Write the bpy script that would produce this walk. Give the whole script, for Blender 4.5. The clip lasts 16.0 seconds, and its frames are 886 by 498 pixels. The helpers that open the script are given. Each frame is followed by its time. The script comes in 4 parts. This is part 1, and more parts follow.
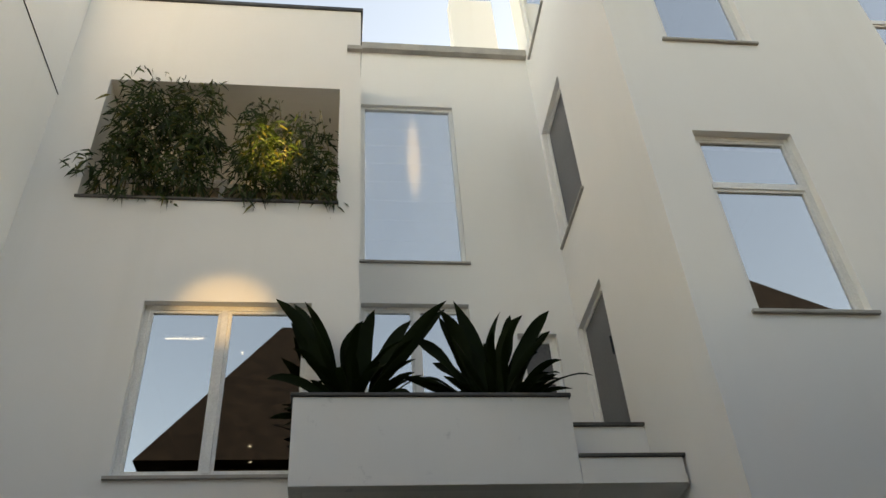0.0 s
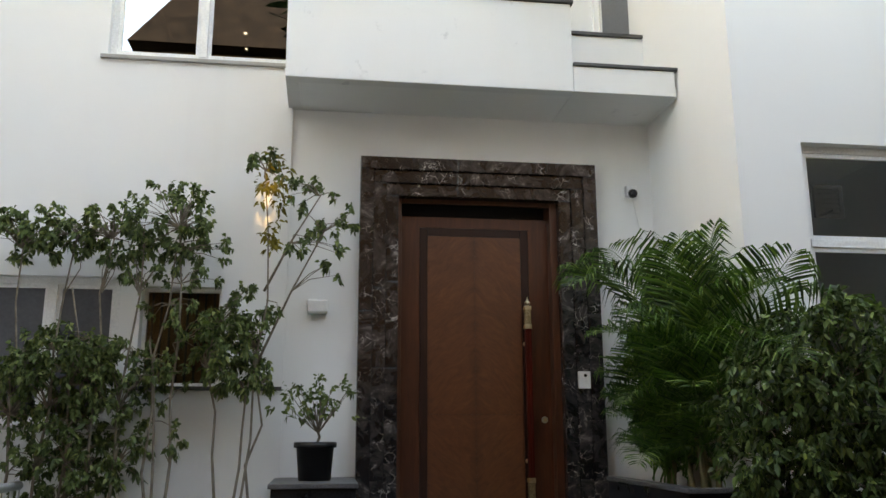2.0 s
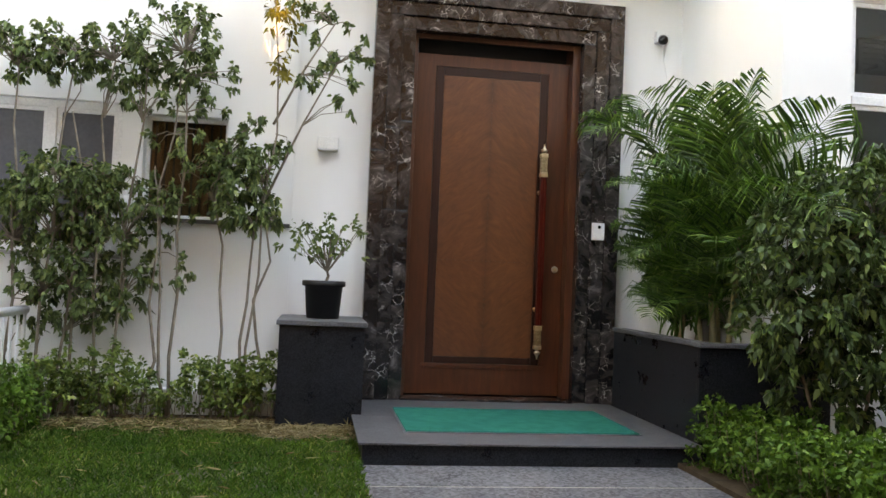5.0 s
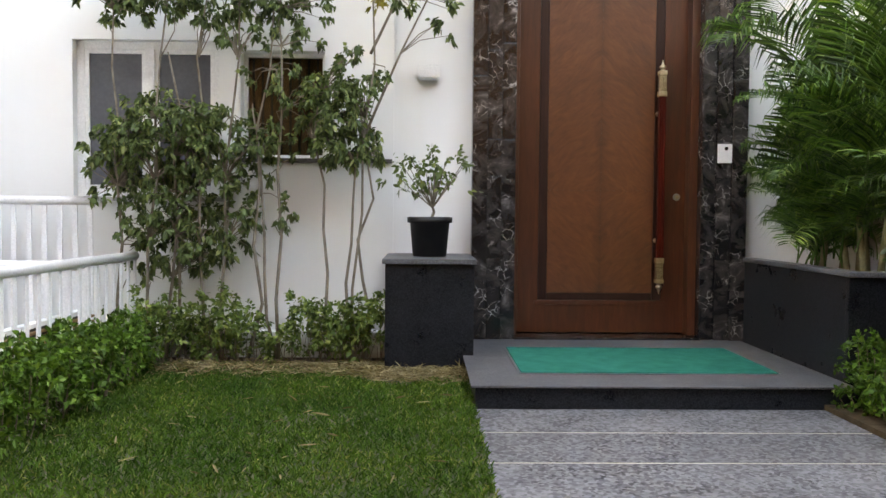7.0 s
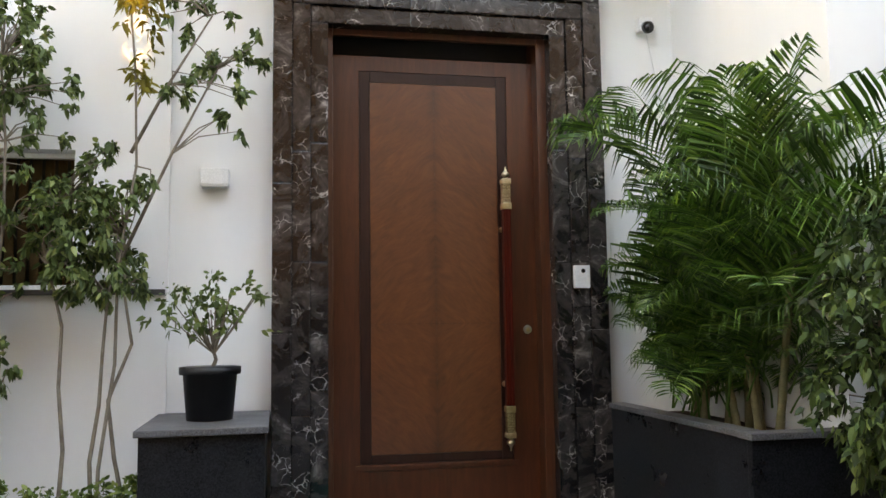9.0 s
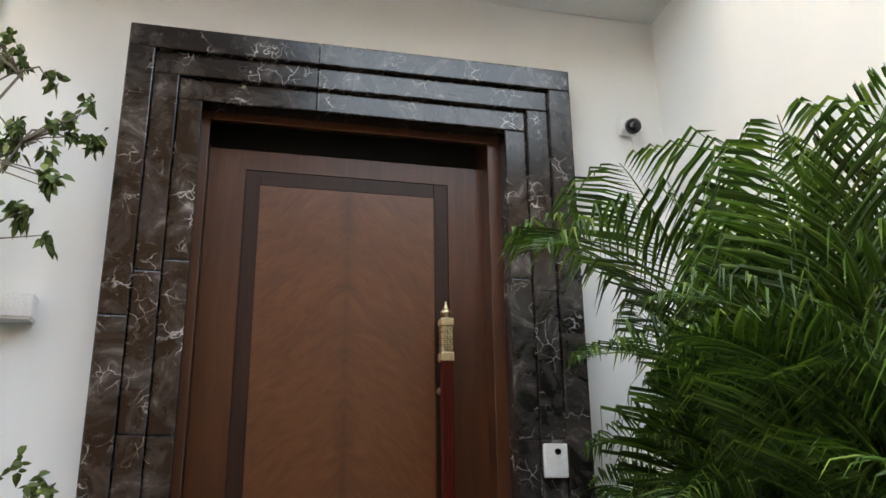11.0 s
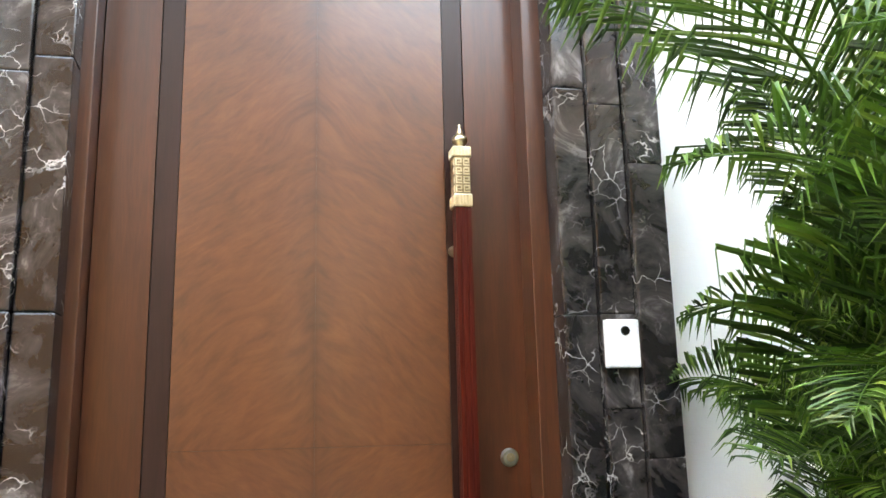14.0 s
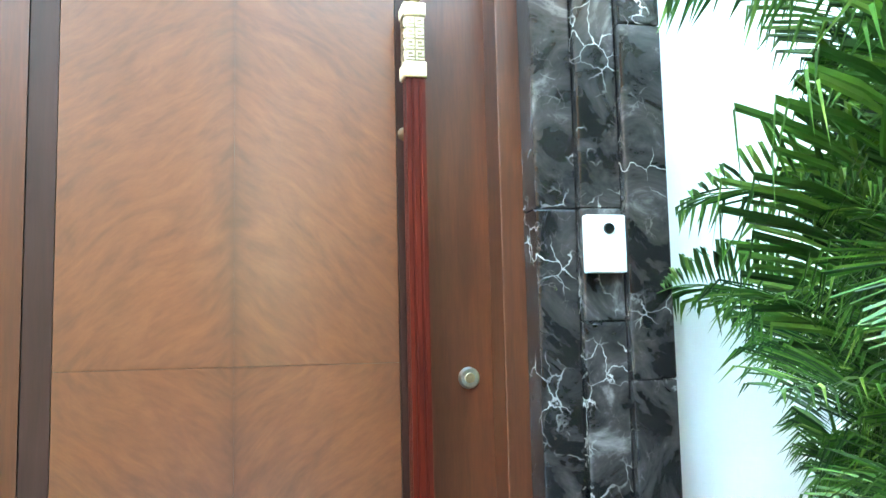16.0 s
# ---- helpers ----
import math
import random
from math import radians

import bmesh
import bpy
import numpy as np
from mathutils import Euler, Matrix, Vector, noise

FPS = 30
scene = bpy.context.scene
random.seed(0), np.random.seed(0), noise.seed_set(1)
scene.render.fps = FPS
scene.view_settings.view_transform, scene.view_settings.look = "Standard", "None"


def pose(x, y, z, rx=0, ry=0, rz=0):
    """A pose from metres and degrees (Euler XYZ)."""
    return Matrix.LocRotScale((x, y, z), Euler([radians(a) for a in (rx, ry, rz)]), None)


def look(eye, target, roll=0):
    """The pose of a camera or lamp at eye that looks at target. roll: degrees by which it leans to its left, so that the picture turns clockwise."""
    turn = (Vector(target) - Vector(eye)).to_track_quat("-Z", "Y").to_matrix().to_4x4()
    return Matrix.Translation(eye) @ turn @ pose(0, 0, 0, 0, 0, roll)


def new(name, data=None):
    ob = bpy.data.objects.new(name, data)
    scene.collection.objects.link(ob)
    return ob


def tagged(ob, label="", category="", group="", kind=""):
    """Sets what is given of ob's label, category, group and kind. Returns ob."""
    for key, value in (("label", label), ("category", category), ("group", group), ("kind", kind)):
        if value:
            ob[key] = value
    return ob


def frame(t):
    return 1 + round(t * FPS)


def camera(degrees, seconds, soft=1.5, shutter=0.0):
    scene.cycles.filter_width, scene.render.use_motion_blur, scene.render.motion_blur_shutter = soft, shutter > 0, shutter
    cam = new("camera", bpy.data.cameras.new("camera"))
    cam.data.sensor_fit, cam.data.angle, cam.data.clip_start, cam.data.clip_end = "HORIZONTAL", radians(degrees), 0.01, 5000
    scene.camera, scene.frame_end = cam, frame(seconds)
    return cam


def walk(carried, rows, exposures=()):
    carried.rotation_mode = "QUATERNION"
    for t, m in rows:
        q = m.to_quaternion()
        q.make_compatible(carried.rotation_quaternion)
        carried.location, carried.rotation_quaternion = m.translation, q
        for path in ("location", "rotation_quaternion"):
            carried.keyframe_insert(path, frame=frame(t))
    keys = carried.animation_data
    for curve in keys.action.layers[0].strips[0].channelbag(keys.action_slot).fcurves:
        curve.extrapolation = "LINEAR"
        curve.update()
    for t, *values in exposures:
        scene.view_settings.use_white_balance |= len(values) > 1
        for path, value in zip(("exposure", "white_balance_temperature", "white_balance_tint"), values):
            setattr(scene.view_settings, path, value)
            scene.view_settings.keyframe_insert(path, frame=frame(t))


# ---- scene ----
cam = camera(55.7, 16.0)
PATH = [
    (0, (-1.294, -6.955, 1.115), (-1.058, -5.423, 2.378), -4.3),
    (0.5, (-1.296, -6.959, 1.115), (-1.055, -5.279, 2.174), -3.3),
    (1, (-1.293, -6.954, 1.117), (-1.048, -5.177, 2.003), -2.1),
    (1.5, (-1.295, -6.957, 1.115), (-1.04, -5.095, 1.8), -1.1),
    (2, (-1.314, -6.987, 1.104), (-1.042, -5.052, 1.531), -0.2),
    (2.5, (-1.315, -6.99, 1.103), (-1.035, -5.024, 1.342), 0.7),
    (3, (-1.296, -6.959, 1.114), (-1.009, -4.988, 1.292), 1.3),
    (5.5, (-1.471, -6.719, 1.065), (-1.186, -4.74, 1.112), 2.8),
    (6, (-1.493, -6.711, 1.062), (-1.353, -4.715, 1.069), 2.6),
    (6.5, (-1.481, -6.635, 1.055), (-1.401, -4.637, 1.013), 1.7),
    (7, (-1.403, -6.385, 1.045), (-1.36, -4.387, 0.965), 0.5),
    (7.5, (-1.339, -6.133, 1.046), (-1.315, -4.136, 0.943), 0.1),
    (8, (-1.264, -5.761, 1.079), (-1.101, -3.77, 0.979), -0.1),
    (8.5, (-1.135, -5.381, 1.145), (-0.815, -3.407, 1.173), -0.6),
    (9, (-1.008, -5.058, 1.217), (-0.624, -3.104, 1.407), -0.8),
    (9.5, (-0.813, -4.711, 1.232), (-0.402, -2.782, 1.56), -1.0),
    (12, (-0.329, -2.881, 1.336), (0.128, -1.061, 2.027), -0.7),
    (12.5, (-0.248, -2.631, 1.346), (0.19, -0.811, 2.05), -0.7),
    (13, (-0.222, -2.41, 1.375), (0.205, -0.595, 2.099), -1.5),
    (13.5, (-0.21, -2.375, 1.382), (0.221, -0.517, 1.982), -2.0),
    (14, (-0.168, -2.36, 1.308), (0.244, -0.447, 1.72), -1.4),
    (14.5, (-0.187, -2.337, 1.29), (0.223, -0.407, 1.615), -0.9),
    (15, (-0.205, -2.289, 1.288), (0.232, -0.357, 1.57), -1.0),
    (15.5, (-0.126, -2.131, 1.252), (0.327, -0.201, 1.518), -1.1),
    (16, (0.018, -1.932, 1.318), (0.471, 0.005, 1.524), -1.3),
]
EXPOSURES = [(0, 1.75, 11800, 12), (0.5, 2.05, 11800, 12), (1, 2.55, 11300, 12), (2, 3.5, 11300, 12), (3, 4.25, 11500, 14), (5.5, 4.5, 12000, 15), (7, 4.65, 12100, 16), (8, 4.7, 12300, 16), (9, 4.4, 11900, 15), (9.7, 4.15, 11800, 15), (12, 4.32, 12400, 14), (13, 4.65, 13000, 18), (14, 5.8, 11500, 12), (15, 6.42, 9800, 5), (16, 6.75, 7700, -11)]
walk(cam, [(t, look(eye, target, roll)) for t, eye, target, roll in PATH], EXPOSURES)

# ---- sky, sun, exposure ----
world = bpy.data.worlds.new("World")
scene.world = world
world.use_nodes = True
wn = world.node_tree.nodes
sky = wn.new("ShaderNodeTexSky")
sky.sky_type = "NISHITA"
sky.sun_disc = False
sky.sun_elevation = radians(30)
sky.sun_rotation = radians(60)
sky.air_density, sky.dust_density, sky.ozone_density = 1.0, 0.6, 1.0
wn["Background"].inputs["Strength"].default_value = 0.15
world.node_tree.links.new(sky.outputs["Color"], wn["Background"].inputs["Color"])
sun_data = bpy.data.lights.new("sun", "SUN")
sun_data.energy, sun_data.angle, sun_data.color = 3.0, radians(0.6), (1.0, 0.93, 0.82)
sun = new("sun", sun_data)
sun.matrix_world = look((26.0, 15.0, 17.3), (0, 0, 0))
# added spot lamps stand in for warm sun patches on the shaded front
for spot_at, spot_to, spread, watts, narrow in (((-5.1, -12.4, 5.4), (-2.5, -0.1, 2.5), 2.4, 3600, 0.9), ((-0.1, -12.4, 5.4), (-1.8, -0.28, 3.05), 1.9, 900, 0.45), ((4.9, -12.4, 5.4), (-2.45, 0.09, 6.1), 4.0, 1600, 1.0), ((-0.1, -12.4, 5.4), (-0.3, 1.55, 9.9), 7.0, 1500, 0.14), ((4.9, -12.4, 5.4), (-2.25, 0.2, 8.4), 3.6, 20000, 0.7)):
    glint = bpy.data.lights.new("added_sun_spot", "SPOT")
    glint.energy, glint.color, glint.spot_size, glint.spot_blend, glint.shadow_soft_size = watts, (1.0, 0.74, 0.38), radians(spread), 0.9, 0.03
    new("added_sun_spot", glint).matrix_world = look(spot_at, spot_to) @ Matrix.Diagonal((narrow, 1, 1, 1))



# ---- materials ----
def nodes_of(name):
    m = bpy.data.materials.new(name)
    m.use_nodes = True
    return m, m.node_tree.nodes, m.node_tree.links, m.node_tree.nodes["Principled BSDF"]


def noise_node(n, l, scale, detail=4.0, rough=0.55, vec=None, stretch=None, distortion=0.0):
    t = n.new("ShaderNodeTexNoise")
    t.inputs["Scale"].default_value = scale
    t.inputs["Detail"].default_value = detail
    t.inputs["Roughness"].default_value = rough
    t.inputs["Distortion"].default_value = distortion
    if vec is None:
        vec = n.new("ShaderNodeNewGeometry").outputs["Position"]
    if stretch:
        mp = n.new("ShaderNodeMapping")
        mp.inputs["Scale"].default_value = stretch
        l.new(vec, mp.inputs["Vector"])
        vec = mp.outputs["Vector"]
    l.new(vec, t.inputs["Vector"])
    return t.outputs["Fac"]


def ramp_node(n, l, fac, stops):
    r = n.new("ShaderNodeValToRGB")
    e = r.color_ramp.elements
    while len(e) < len(stops):
        e.new(0.5)
    for k, (p, c) in enumerate(stops):
        e[k].position = p
        e[k].color = (*c, 1) if len(c) == 3 else c
    l.new(fac, r.inputs["Fac"])
    return r.outputs["Color"]


def mix_col(n, l, fac, a, b, kind="MIX"):
    x = n.new("ShaderNodeMix")
    x.data_type = "RGBA"
    x.blend_type = kind
    for sock, v in ((x.inputs[0], fac), (x.inputs[6], a), (x.inputs[7], b)):
        if isinstance(v, (int, float)):
            sock.default_value = v
        elif isinstance(v, tuple):
            sock.default_value = (*v, 1)
        else:
            l.new(v, sock)
    return x.outputs[2]


def bump_node(n, l, p, height, strength, dist=0.01):
    b = n.new("ShaderNodeBump")
    b.inputs["Strength"].default_value = strength
    b.inputs["Distance"].default_value = dist
    l.new(height, b.inputs["Height"])
    l.new(b.outputs["Normal"], p.inputs["Normal"])


def plain(name, c1, c2, scale=3.0, fine=60.0, rough=0.5, bump=0.1, metallic=0.0, vary=0.0, stretch=None, coat=0.0):
    """Two colours mixed by coarse and fine noise, with relief; vary tints each object by its own chance."""
    m, n, l, p = nodes_of(name)
    coarse = noise_node(n, l, scale, 5.0, stretch=stretch)
    grain = noise_node(n, l, fine, 3.0, stretch=stretch)
    col = mix_col(n, l, ramp_node(n, l, coarse, [(0.35, (0, 0, 0)), (0.65, (1, 1, 1))]), c1, c2)
    col = mix_col(n, l, 0.25, col, ramp_node(n, l, grain, [(0.3, tuple(v * 0.6 for v in c1)), (0.7, tuple(min(1, v * 1.2) for v in c2))]))
    if vary:
        info = n.new("ShaderNodeObjectInfo")
        col = mix_col(n, l, 1.0, col, ramp_node(n, l, info.outputs["Random"], [(0, (1 - vary,) * 3), (1, (1, 1, 1))]), "MULTIPLY")
    l.new(col, p.inputs["Base Color"])
    p.inputs["Roughness"].default_value = rough
    p.inputs["Metallic"].default_value = metallic
    p.inputs["Coat Weight"].default_value = coat
    p.inputs["Coat Roughness"].default_value = 0.12
    if bump:
        bump_node(n, l, p, grain, bump, 0.004)
    return m


def leafy(name, dark, light, tip=None, rough=0.4, share=0.08, blotch=(0.65, 0.7, 0.6), coarse=2.5):
    """Foliage whose leaves differ one from the next; tip: the colour of a few odd leaves."""
    m, n, l, p = nodes_of(name)
    geo = n.new("ShaderNodeNewGeometry")
    stops = [(0.0, dark), (0.9 - share, light), (1.0, tip or light)]
    col = ramp_node(n, l, geo.outputs["Random Per Island"], stops)
    patch = noise_node(n, l, coarse, 3.0)
    col = mix_col(n, l, 1.0, col, ramp_node(n, l, patch, [(0.34, blotch), (0.66, (1, 1, 1))]), "MULTIPLY")
    l.new(col, p.inputs["Base Color"])
    p.inputs["Roughness"].default_value = rough
    p.inputs["Specular IOR Level"].default_value = 0.22
    tr = n.new("ShaderNodeBsdfTranslucent")
    l.new(mix_col(n, l, 1.0, col, (1.0, 1.15, 0.5), "MULTIPLY"), tr.inputs["Color"])
    mx = n.new("ShaderNodeMixShader")
    mx.inputs["Fac"].default_value = 0.22
    l.new(p.outputs["BSDF"], mx.inputs[1])
    l.new(tr.outputs["BSDF"], mx.inputs[2])
    l.new(mx.outputs["Shader"], n["Material Output"].inputs["Surface"])
    return m


def paint_wall(name, white=0.78):
    m, n, l, p = nodes_of(name)
    big = noise_node(n, l, 0.7, 4.0)
    streak = noise_node(n, l, 1.6, 5.0, stretch=(1.0, 1.0, 0.12))
    grain = noise_node(n, l, 140.0, 2.0)
    trowel = noise_node(n, l, 9.0, 4.0)
    col = ramp_node(n, l, big, [(0.3, (white * 0.97, white * 0.965, white * 0.95)), (0.7, (white, white * 0.995, white * 0.985))])
    col = mix_col(n, l, ramp_node(n, l, streak, [(0.55, (0, 0, 0)), (0.85, (0.3, 0.3, 0.3))]), col, (white * 0.8, white * 0.78, white * 0.73))
    l.new(col, p.inputs["Base Color"])
    p.inputs["Roughness"].default_value = 0.75
    add = n.new("ShaderNodeMath")
    add.operation = "MULTIPLY_ADD"
    add.inputs[1].default_value = 3.0
    l.new(trowel, add.inputs[0])
    l.new(grain, add.inputs[2])
    bump_node(n, l, p, add.outputs[0], 0.12, 0.003)
    return m


def marble_mat():
    m, n, l, p = nodes_of("emperador_marble")
    info = n.new("ShaderNodeObjectInfo")
    geo = n.new("ShaderNodeNewGeometry")
    off = n.new("ShaderNodeVectorMath")
    off.operation = "MULTIPLY_ADD"
    off.inputs[1].default_value = (7.0, 3.0, 11.0)
    l.new(info.outputs["Random"], off.inputs[0])
    l.new(geo.outputs["Position"], off.inputs[2])
    vec = off.outputs[0]
    warp = n.new("ShaderNodeTexNoise")
    warp.inputs["Scale"].default_value = 9.0
    warp.inputs["Detail"].default_value = 5.0
    l.new(vec, warp.inputs["Vector"])
    wv = n.new("ShaderNodeVectorMath")
    wv.operation = "MULTIPLY_ADD"
    wv.inputs[1].default_value = (0.16, 0.16, 0.16)
    l.new(warp.outputs["Color"], wv.inputs[0])
    l.new(vec, wv.inputs[2])
    veins = []
    for sc, w in ((12.0, 0.03), (30.0, 0.045)):
        v = n.new("ShaderNodeTexVoronoi")
        v.feature = "DISTANCE_TO_EDGE"
        v.inputs["Scale"].default_value = sc
        l.new(wv.outputs[0], v.inputs["Vector"])
        veins.append(ramp_node(n, l, v.outputs["Distance"], [(0.0, (1, 1, 1)), (w, (0, 0, 0))]))
    mask = noise_node(n, l, 6.0, 3.0, vec=vec)
    mask2 = noise_node(n, l, 14.0, 3.0, vec=vec)
    cloud = noise_node(n, l, 5.0, 6.0, 0.65, vec=vec, distortion=1.2)
    base = ramp_node(n, l, cloud, [(0.3, (0.003, 0.003, 0.004)), (0.46, (0.012, 0.0108, 0.0112)), (0.6, (0.046, 0.04, 0.039)), (0.69, (0.15, 0.135, 0.132)), (0.78, (0.3, 0.27, 0.26))])
    a = mix_col(n, l, 1.0, veins[0], ramp_node(n, l, mask, [(0.53, (0, 0, 0)), (0.66, (1, 1, 1))]), "MULTIPLY")
    b = mix_col(n, l, 1.0, veins[1], ramp_node(n, l, mask2, [(0.56, (0, 0, 0)), (0.74, (0.7, 0.7, 0.7))]), "MULTIPLY")
    col = mix_col(n, l, a, base, (0.55, 0.52, 0.5))
    col = mix_col(n, l, b, col, (0.2, 0.175, 0.165))
    l.new(col, p.inputs["Base Color"])
    p.inputs["Roughness"].default_value = 0.16
    p.inputs["Specular IOR Level"].default_value = 0.55
    bump_node(n, l, p, cloud, 0.03, 0.003)
    return m


def granite_mat(name, dark, light, rough, scale=160.0, gloss=0.3):
    m, n, l, p = nodes_of(name)
    v = n.new("ShaderNodeTexVoronoi")
    v.inputs["Scale"].default_value = scale
    geo = n.new("ShaderNodeNewGeometry")
    l.new(geo.outputs["Position"], v.inputs["Vector"])
    speck = ramp_node(n, l, v.outputs["Color"], [(0.2, dark), (0.8, light)])
    cloud = noise_node(n, l, 4.0, 6.0, 0.65)
    info = n.new("ShaderNodeObjectInfo")
    col = mix_col(n, l, ramp_node(n, l, cloud, [(0.35, (0, 0, 0)), (0.7, (0.5, 0.5, 0.5))]), speck, tuple(0.5 * (a + b) * 2.6 for a, b in zip(dark, light)))
    col = mix_col(n, l, 1.0, col, ramp_node(n, l, info.outputs["Random"], [(0, (0.85, 0.85, 0.85)), (1, (1.1, 1.1, 1.1))]), "MULTIPLY")
    l.new(col, p.inputs["Base Color"])
    l.new(ramp_node(n, l, cloud, [(0.3, (rough * 0.8,) * 3), (0.7, (min(1, rough * 1.3),) * 3)]), p.inputs["Roughness"])
    p.inputs["Specular IOR Level"].default_value = gloss
    bump_node(n, l, p, noise_node(n, l, 90.0, 3.0), 0.15, 0.003)
    return m


def veneer_mat(name, dark, mid, light, mirrored, rough=0.3, coat=0.35):
    """Polished veneer; mirrored: figure that fans out from the middle of the door and the cross joint."""
    m, n, l, p = nodes_of(name)
    geo = n.new("ShaderNodeNewGeometry")
    vec = geo.outputs["Position"]
    if mirrored:
        sp = n.new("ShaderNodeSeparateXYZ")
        l.new(vec, sp.inputs[0])

        def fold(sock, at):
            s = n.new("ShaderNodeMath")
            s.operation = "SUBTRACT"
            s.inputs[1].default_value = at
            l.new(sock, s.inputs[0])
            a = n.new("ShaderNodeMath")
            a.operation = "ABSOLUTE"
            l.new(s.outputs[0], a.inputs[0])
            return a.outputs[0]

        cb = n.new("ShaderNodeCombineXYZ")
        across = fold(sp.outputs[0], -0.016)
        l.new(across, cb.inputs[0])
        l.new(fold(sp.outputs[2], 1.252), cb.inputs[2])
        rot = n.new("ShaderNodeMapping")
        rot.inputs["Rotation"].default_value = (0, radians(-38), 0)
        l.new(cb.outputs[0], rot.inputs["Vector"])
        warp = n.new("ShaderNodeVectorMath")
        warp.operation = "MULTIPLY_ADD"
        wob = n.new("ShaderNodeTexNoise")
        wob.inputs["Scale"].default_value = 2.4
        l.new(geo.outputs["Position"], wob.inputs["Vector"])
        l.new(wob.outputs["Color"], warp.inputs[0])
        warp.inputs[1].default_value = (0.15, 0.15, 0.15)
        l.new(rot.outputs["Vector"], warp.inputs[2])
        vec = warp.outputs[0]
        stretch = (1.3, 1.0, 5.0)
    else:
        stretch = (14.0, 14.0, 1.0)
    flow = noise_node(n, l, 2.2, 7.0, 0.6, vec=vec, stretch=stretch, distortion=1.7 if mirrored else 0.8)
    pore = noise_node(n, l, 14.0, 4.0, 0.6, vec=vec, stretch=stretch)
    big = noise_node(n, l, 3.0, 3.0)
    col = ramp_node(n, l, flow, [(0.3, dark), (0.5, mid), (0.72, light)])
    col = mix_col(n, l, 0.3, col, ramp_node(n, l, pore, [(0.35, dark), (0.65, light)]))
    col = mix_col(n, l, 1.0, col, ramp_node(n, l, big, [(0.3, (0.85, 0.83, 0.8)), (0.7, (1.08, 1.05, 1.0))]), "MULTIPLY")
    if mirrored:
        # veneer figure darkens towards the middle joint
        col = mix_col(n, l, 1.0, col, ramp_node(n, l, across, [(0.0, (0.7, 0.66, 0.64)), (0.012, (0.84, 0.82, 0.8)), (0.06, (1, 1, 1))]), "MULTIPLY")
    l.new(col, p.inputs["Base Color"])
    p.inputs["Roughness"].default_value = rough
    p.inputs["Coat Weight"].default_value = coat
    p.inputs["Specular IOR Level"].default_value = 0.4 if coat > 0.2 else 0.25
    p.inputs["Coat Roughness"].default_value = 0.22
    bump_node(n, l, p, pore, 0.04, 0.002)
    return m


def glass_mat(name, mirror, tint, rough=0.0):
    """Coated window glass: part mirror, part clear."""
    m, n, l, p = nodes_of(name)
    n.remove(p)
    g = n.new("ShaderNodeBsdfGlossy")
    g.inputs["Roughness"].default_value = rough
    g.inputs["Color"].default_value = (0.95, 0.97, 1.0, 1)
    t = n.new("ShaderNodeBsdfTransparent")
    t.inputs["Color"].default_value = (*tint, 1)
    mx = n.new("ShaderNodeMixShader")
    lw = n.new("ShaderNodeLayerWeight")
    lw.inputs["Blend"].default_value = 0.5
    fr = n.new("ShaderNodeMath")
    fr.operation = "POWER"
    fr.inputs[1].default_value = 4.0
    l.new(lw.outputs["Facing"], fr.inputs[0])
    mp = n.new("ShaderNodeMapRange")
    mp.inputs["To Min"].default_value = mirror
    mp.inputs["To Max"].default_value = 1.0
    l.new(fr.outputs[0], mp.inputs["Value"])
    l.new(mp.outputs[0], mx.inputs["Fac"])
    l.new(t.outputs[0], mx.inputs[1])
    l.new(g.outputs[0], mx.inputs[2])
    l.new(mx.outputs[0], n["Material Output"].inputs["Surface"])
    return m


WALL = paint_wall("white_wall_paint", 0.8)
BOX_PAINT = paint_wall("white_planter_paint", 0.74)


def smudge(m, depth):
    """A few soft grey handling marks on the paint."""
    n, l = m.node_tree.nodes, m.node_tree.links
    base = n["Principled BSDF"].inputs["Base Color"]
    under = base.links[0].from_socket
    spots = ramp_node(n, l, noise_node(n, l, 3.1, 6.0, 0.75), [(0.615, (1, 1, 1)), (0.74, (depth, depth, depth * 1.02))])
    l.new(mix_col(n, l, 1.0, under, spots, "MULTIPLY"), base)


smudge(BOX_PAINT, 0.7)
COPING = plain("grey_coping_stone", (0.3, 0.29, 0.27), (0.42, 0.4, 0.37), 4, 90, 0.7, 0.2)
DARK_STONE = plain("dark_edge_stone", (0.03, 0.03, 0.032), (0.07, 0.068, 0.066), 5, 120, 0.45, 0.15)
MARBLE = marble_mat()
GRANITE = granite_mat("black_granite_cladding", (0.0014, 0.0016, 0.002), (0.019, 0.0215, 0.026), 0.3, 150, 0.16)
GRANITE_TOP = granite_mat("grey_granite_tread", (0.024, 0.024, 0.026), (0.115, 0.115, 0.122), 0.45, 200)
PAVING = granite_mat("flamed_granite_paving", (0.01, 0.01, 0.012), (0.14, 0.139, 0.147), 0.65, 60)
STRIP = plain("pale_joint_strip", (0.3, 0.28, 0.22), (0.46, 0.43, 0.34), 6, 90, 0.6, 0.1)
VENEER = veneer_mat("feathered_veneer", (0.07, 0.0188, 0.0058), (0.106, 0.028, 0.0084), (0.147, 0.043, 0.014), True, 0.4, 0.8)
STILE = veneer_mat("brown_door_wood", (0.045, 0.0098, 0.003), (0.068, 0.015, 0.0048), (0.1, 0.025, 0.008), False, 0.36, 0.45)
BAND = veneer_mat("dark_inlay_wood", (0.018, 0.0058, 0.004), (0.027, 0.009, 0.0064), (0.038, 0.0135, 0.0096), False, 0.4, 0.2)
